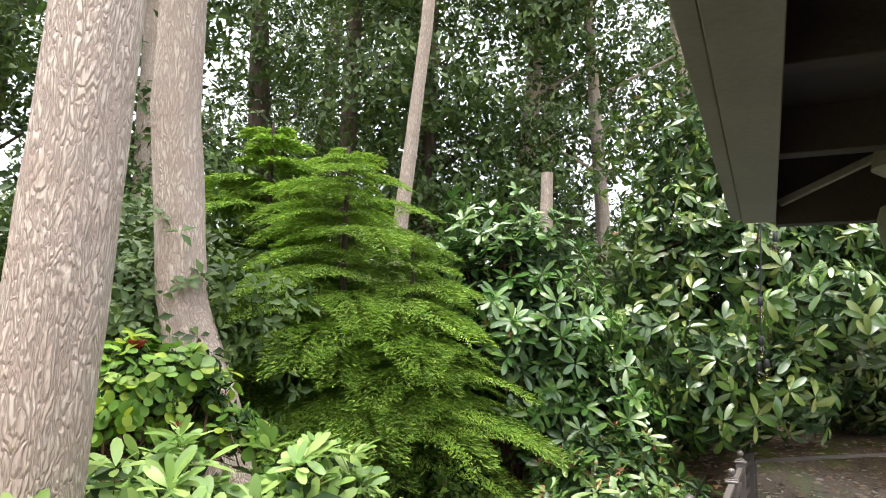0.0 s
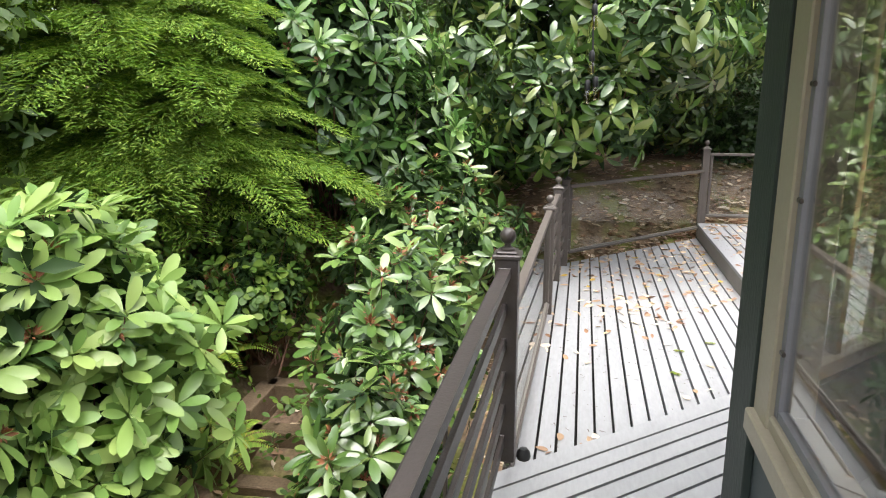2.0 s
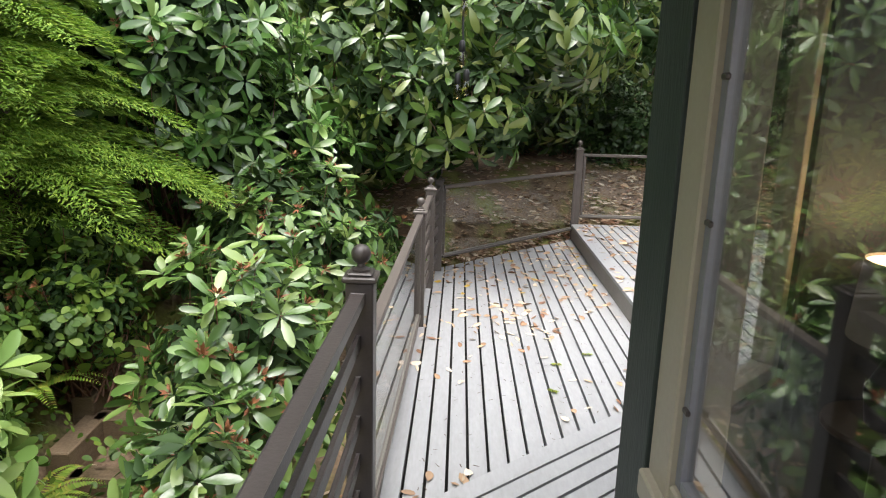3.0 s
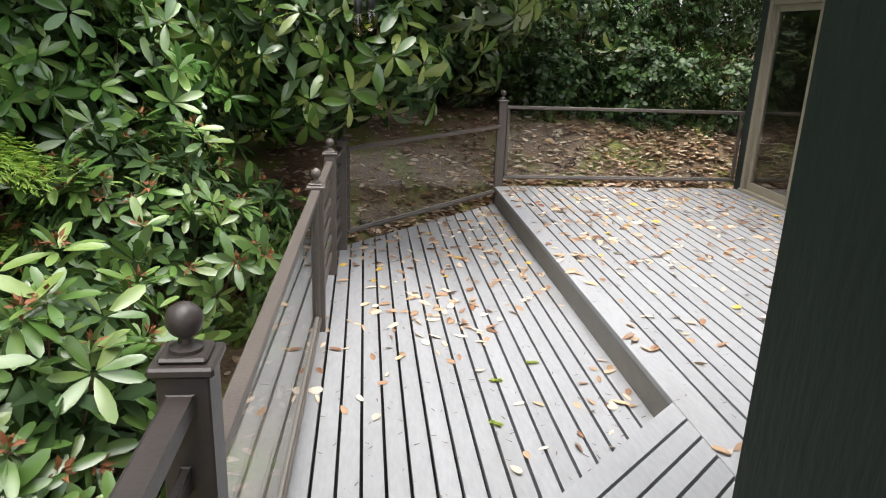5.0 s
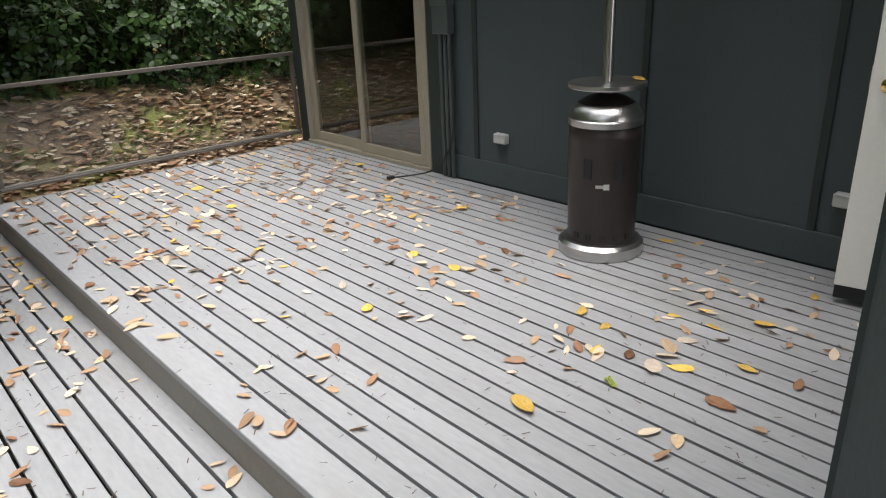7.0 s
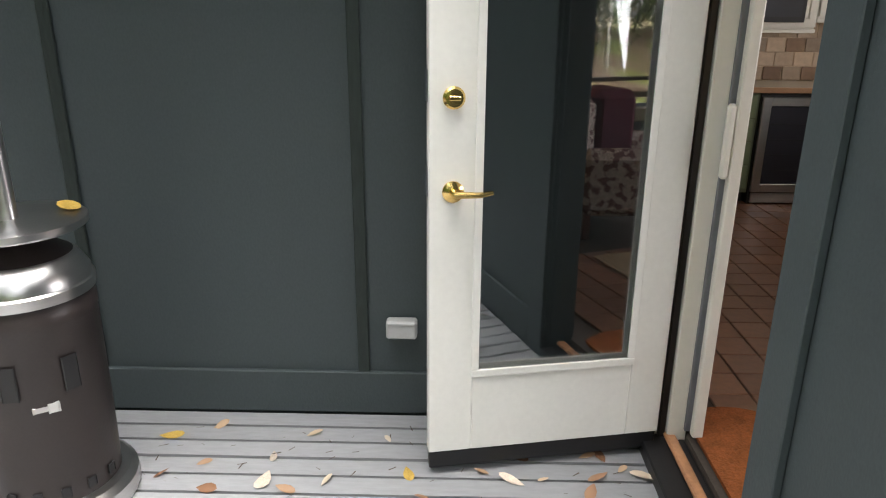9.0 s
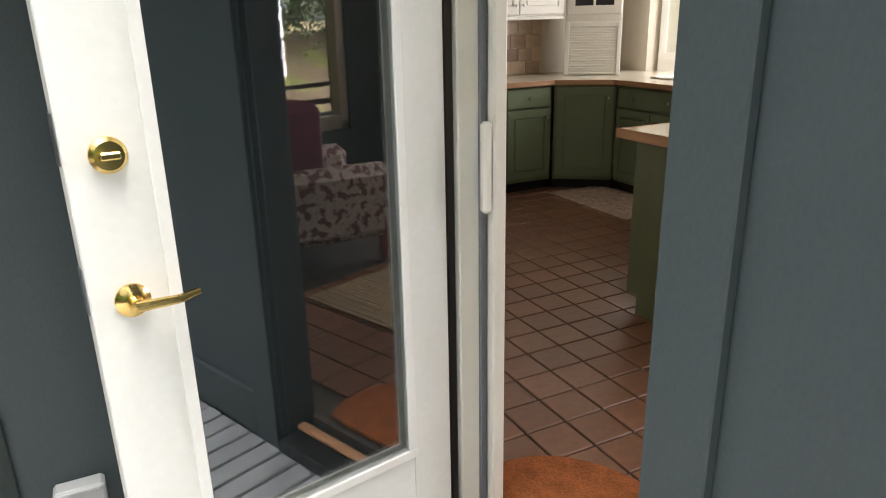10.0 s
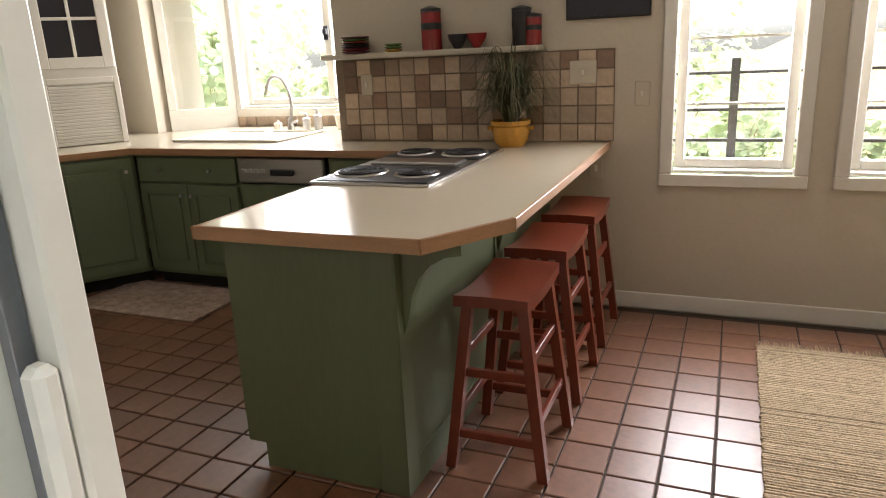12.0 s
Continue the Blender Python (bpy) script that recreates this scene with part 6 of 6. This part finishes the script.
for i, (x, y, r) in enumerate(far_spots):
    z = lift(x, y)
    lx, ly = R2.uniform(-0.6, 0.6), R2.uniform(-0.4, 0.4)
    crown = []
    for k in range(5):
        hh = 2.2 + k * 2.1 + R2.uniform(-0.5, 0.5)
        crown.append(((x + lx * hh / 8 + R2.uniform(-1.2, 1.2), y + R2.uniform(-1.0, 1.0), z + hh), (2.1 - 0.12 * k, 2.0 - 0.12 * k, 1.25), 420, 0.20))
    limbs = [((x, y, z + 2 + k), (x + R2.uniform(-1.6, 1.6), y + R2.uniform(-1.2, 1.2), z + 2.6 + k), 0.05) for k in range(5)]
    big_tree("tall forest tree with sparse dark foliage", [(x, y, z - 0.3), (x + lx * 0.3, y, z + 3), (x + lx, y + ly, z + 8), (x + lx * 1.5, y + ly, z + 13)], [r * 1.2, r, r * 0.7, r * 0.35], M_bark2 if i % 3 else M_bark, limbs, seed=i, crown=crown)
# broken snag between the shrubs
big_tree("pale broken snag among the shrubs", [(-3.35, 11.2, 0.6), (-3.35, 11.2, 3.2), (-3.33, 11.2, 4.75)], [0.14, 0.11, 0.10], M_bark, seed=9)
big_tree("slender pale forest trunk", [(-5.4, 9.6, 0.8), (-5.3, 9.6, 3.5), (-4.9, 9.6, 7), (-4.6, 9.6, 11)], [0.15, 0.12, 0.10, 0.06], M_bark, seed=4)


def forest_stuff():
    """Far undergrowth and the leaf mass between the trunks."""
    lots = []
    for k in range(46):
        a = radians(R2.uniform(-35, 95))
        d = R2.uniform(10.5, 22)
        x, y = -math.sin(a) * d, math.cos(a) * d
        if x > -1.0 and y < 12.5:
            continue
        z = lift(x, y) + R2.uniform(0.3, 3.2)
        pos, dd = shell((x, y, z), (R2.uniform(1.2, 2.2), R2.uniform(1.0, 1.8), R2.uniform(0.8, 1.6)), 520, 0.3, -0.9, 0.4)
        lots.append(whorls(pos, dd + np.array((0, 0, 0.4)), 4, 0.15, 0.1, FLAT2, 0.5))
    for k in range(26):
        a, d = radians(R2.uniform(40, 92)), R2.uniform(6.2, 10.5)
        x, y = -math.sin(a) * d, math.cos(a) * d
        pos, dd = shell((x, y, lift(x, y) + R2.uniform(0.2, 1.3)), (1.1, 1.0, 0.8), 420, 0.3, -0.9, 0.4)
        lots.append(whorls(pos, dd + np.array((0, 0, 0.4)), 4, 0.12, 0.1, FLAT2, 0.5))
    for k in range(34):
        a, d = radians(R2.uniform(88, 140)), R2.uniform(5.5, 11.0)
        x, y = -math.sin(a) * d, math.cos(a) * d
        pos, dd = shell((x, y, lift(x, y) + R2.uniform(0.3, 4.5)), (1.3, 1.3, 1.1), 380, 0.3, -0.9, 0.4)
        lots.append(whorls(pos, dd + np.array((0, 0, 0.4)), 4, 0.14, 0.1, FLAT2, 0.5))
    ob = arrays("undergrowth", *join(lots), L_far)
    tagged(ob, "dark leafy forest undergrowth behind the garden", "undergrowth", kind="stuff")


forest_stuff()

# garden beyond the kitchen windows, strong daylight put into its pale leaf colours
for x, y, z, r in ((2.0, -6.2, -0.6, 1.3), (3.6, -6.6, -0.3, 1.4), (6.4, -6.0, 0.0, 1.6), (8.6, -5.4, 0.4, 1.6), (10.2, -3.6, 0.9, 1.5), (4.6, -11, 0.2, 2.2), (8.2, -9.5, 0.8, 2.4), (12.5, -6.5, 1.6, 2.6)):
    rhodo("garden shrub paled for daylight outside the kitchen window", [((x, y, z), (r, r * 0.8, r), 420)], 6, 0.13 * (1 + r / 4), 0.1, L_garden, ROUND, low=-1, inner=0.3, dense=False)
gr = thing("garden_railing", "dark garden railing outside the kitchen window", "railing")
for x in (2.0, 3.42, 4.85):
    part("post", box(x - 0.03, -1.33, -1.0, x + 0.03, -1.27, 1.36), M_rail_dark, gr)
for z in (1.26, 1.0, 0.78, 0.56):
    part("rail", box(1.2, -1.32, z - 0.011, 5.4, -1.28, z + 0.011), M_rail_dark, gr)
setting("deck_south", box(0.7, -1.5, -0.3, 5.45, 0.30, -0.05), M_deck, "grey deck outside the kitchen windows")

# timber steps on the bank
def timber(x, y, z, ln, turn, h=0.16):
    t = thing("garden_timber", "weathered square timber edging a garden step", "timber", "timber steps", (x, y, z), turn)
    part("beam", box(0, -0.075, 0, ln, 0.075, h, bev=0.008), M_timber, t)
    return t


for k in range(-1, 4):
    timber(-2.38 - 0.1 * k, 5.12 + 0.5 * k, -0.92 + 0.13 * k, 0.95, 2, 0.17)
    timber(-2.46 - 0.1 * k, 5.10 + 0.5 * k, -0.94 + 0.13 * k, 0.58, 92, 0.16)
    timber(-2.46 - 0.1 * k, 5.10 + 0.5 * k, -0.78 + 0.13 * k, 0.56, 92, 0.16)

# ---------------- fallen leaves ----------------
def curled(seed, wid):
    r = random.Random(seed)
    v, t = leaf_shape(wid, 0.05, 0.0)
    v = v.copy()
    v[:, 0] -= 0.5
    v[:, 2] += 0.05 + r.uniform(0.05, 0.22) * (v[:, 0] ** 2) * 2 + r.uniform(-0.2, 0.25) * v[:, 1] * 0.8 + r.uniform(0, 0.3) * v[:, 1] ** 2 * 4
    v[:, 2] -= v[:, 2].min()
    me_bm = bmesh.new()
    vs = [me_bm.verts.new(p) for p in v]
    for f in t:
        me_bm.faces.new([vs[i] for i in f])
    return me_bm


LEAVES = [done(curled(s, w), "fallen_leaf", m) for s, (w, m) in enumerate([(0.50, F_yellow), (0.42, F_tan), (0.6, F_pale), (0.5, F_brown), (0.55, F_tan), (0.40, F_pale), (0.62, F_yellow), (0.5, F_pale)])]
R4 = random.Random(21)


def on_deck(x, y):
    if x > 1.40 and 3.98 < y < 9.8 and x < 4.1:
        return 0.003
    if -0.30 < x < 1.36:
        e = N2.x * x + N2.y * y - EDGE
        if e > 0.03 and N2.x * 0 + (y - 8.15) < (x + 0.24) * 1.02 - 0.08:
            return ZL + 0.003
    return None


made = 0
lots_p, lots_r, lots_s = [], [], []
fixed = [(2.2, 5.2, 0.15, 0), (2.70, 4.69, 0.13, 3), (2.95, 5.05, 0.13, 1), (2.75, 5.0, 0.12, 2), (2.82, 4.92, 0.11, 0)]
while made < 1150:
    x, y = R4.uniform(-0.3, 4.1), R4.uniform(3.9, 9.8)
    dens = 0.16 + 0.9 * max(0, (y - 4.8) / 4.5) ** 1.3
    if noise.noise((x * 1.3, y * 1.3, 2)) * 0.9 + R4.random() > dens * 1.15:
        continue
    z = on_deck(x, y)
    if z is None:
        continue
    if abs(x - 3.69) < 0.26 and abs(y - 5.92) < 0.26:
        continue
    made += 1
    size, k = R4.uniform(0.05, 0.105), R4.randrange(8)
    if k == 3 and R4.random() < 0.4:
        k = 5
    if made < len(fixed) + 1:
        x, y, size, k = fixed[made - 1]
        z = 0.003
    if made <= 280:
        o = new("fallen_leaf", LEAVES[k])
        o.matrix_basis = pose(x, y, z, R4.uniform(-6, 6), R4.uniform(-6, 6), R4.uniform(0, 360)) @ Matrix.Diagonal((size, size, size, 1))
        tagged(o, ("yellow fallen leaf lying on the deck", "tan fallen leaf lying on the deck", "pale curled leaf lying on the deck", "brown curled leaf lying on the deck", "tan fallen leaf lying on the deck", "pale curled leaf lying on the deck", "yellow fallen leaf lying on the deck", "pale curled leaf lying on the deck")[k], "leaf", "fallen leaves")
    else:
        lots_p.append((x, y, z + 0.004))
        lots_s.append(size)
CURL = (np.array([v.co[:] for v in LEAVES[1].vertices]), np.array([p.vertices[:] for p in LEAVES[1].polygons]))
# litter on the bank and along the back of the deck
while len(lots_p) < 7000:
    x, y = R4.uniform(-1.2, 5.2), R4.uniform(8.2, 12.6)
    if on_deck(x, y) is not None or (y < 9.95 and x > 1.3) or (y < 8.2 + (x + 0.24) and -0.4 < x < 1.4) or (x > 4.1 and y < 10.0):
        continue
    off = y - min(9.95, 8.45 + 1.02 * max(0.0, x + 0.24))
    if R4.random() > (0.30 if off < 1.2 else 0.12) + math.exp(-max(off, 0.0) / (0.30 if x < 1.4 else 0.6)):
        continue
    lots_p.append((x, y, lift(x, y) + 0.035))
    lots_s.append(R4.uniform(0.06, 0.125))
for k in range(500):
    x, y = R4.uniform(-2.4, -0.5), R4.uniform(3.5, 8.5)
    lots_p.append((x, y, lift(x, y) + 0.012))
    lots_s.append(R4.uniform(0.06, 0.13))
P = np.array(lots_p)
an = G.uniform(0, 6.28, len(P))
rot = frames(np.stack([np.cos(an), np.sin(an), G.normal(0, 0.15, len(P))], 1), np.tile((0.0, 0.0, 1.0), (len(P), 1)) + G.normal(0, 0.25, (len(P), 3)))
tagged(arrays("leaf_litter", *spread(CURL, P, rot, np.array(lots_s)), L_fall), "dry tan leaf litter scattered over the bank", "leaf litter", kind="stuff")
# needle bits and specks on the boards
n = 1500
sx, sy = G.uniform(-0.3, 4.1, n), G.uniform(3.9, 9.8, n)
okp = [(a, b, on_deck(a, b)) for a, b in zip(sx, sy)]
Pp = np.array([(a, b, c + 0.001) for a, b, c in okp if c is not None])
an = G.uniform(0, 6.28, len(Pp))
rot = frames(np.stack([np.cos(an), np.sin(an), 0 * an], 1), np.tile((0.0, 0.0, 1.0), (len(Pp), 1)))
thin = (np.array([(0, -0.08, 0.05), (1, -0.05, 0.05), (1, 0.05, 0.08), (0, 0.08, 0.05)], float), np.array([(0, 1, 2), (0, 2, 3)]))
tagged(arrays("needle_debris", *spread(thin, Pp, rot, G.uniform(0.008, 0.035, len(Pp))), M_bark2), "brown needles and specks on the boards", "debris", kind="stuff")
for x, y in ((0.95, 5.95, ), (0.55, 5.35), (2.52, 5.02), (0.62, 5.75)):
    z = on_deck(x, y)
    if z is None:
        continue
    sp_ = thing("fir_sprig", "small green fir sprig lying on the deck", "sprig", "fir sprigs", (x, y, z), R4.uniform(0, 360))
    part("twig", rod(bmesh.new(), (0, 0, 0.006), (0.07, 0.007, 0.010), 0.0015, seg=5), M_stem, sp_)
    m = 60
    u = np.repeat(np.linspace(0.1, 1, m // 2), 2)
    sd = np.tile((-1, 1), m // 2)
    nd = arrays("needles", *spread(FLAT2, np.stack([u * 0.07, 0.007 * u, 0.008 + 0 * u], 1), frames(np.stack([0.6 + 0 * u, sd * 0.8, G.uniform(-0.1, 0.4, m)], 1), np.tile((0.0, 0.0, 1.0), (m, 1))), np.full(m, 0.018)), L_fern)
    nd.parent = sp_

# leaf resting on the heater table
o = new("fallen_leaf", LEAVES[0])
o.matrix_basis = pose(3.80, 5.80, 0.949, 0, 0, 40) @ Matrix.Diagonal((0.13, 0.13, 0.13, 1))
tagged(o, "yellow leaf lying on the heater table", "leaf", "fallen leaves")

# ---------------- pieces of decks and floors ----------------
boards(deck_low, LOW, (0, 1), -1.385, 0.1035, 0.016, ZL - 0.036, ZL, M_deck, 18)
boards(deck_up, UP, (0, 1), -4.20, 0.0985, 0.0135, -0.036, 0.0, M_deck, 27)
boards(deck_walk, WALK, (0.747, 0.665), EDGE - 0.092 - 0.104 * 48, 0.104, 0.015, -0.036, 0.0, M_deck, 48)
TS = 0.172
tile_me = done(box(0, 0, -0.012, TS - 0.008, TS - 0.008, 0.0, bev=0.003), "floor_tile", M_tile)
fl = bpy.data.objects["floor"]
for j in range(20):
    for i in range(31):
        x, y = 2.202 + i * TS, 0.544 + j * TS
        if x > 7.3 or y > 3.79 - TS or (4.35 < x < 4.75 and y < 2.2):
            continue
        o = new("tile", tile_me)
        o.location = (x, y, ZK)
        o.parent = fl
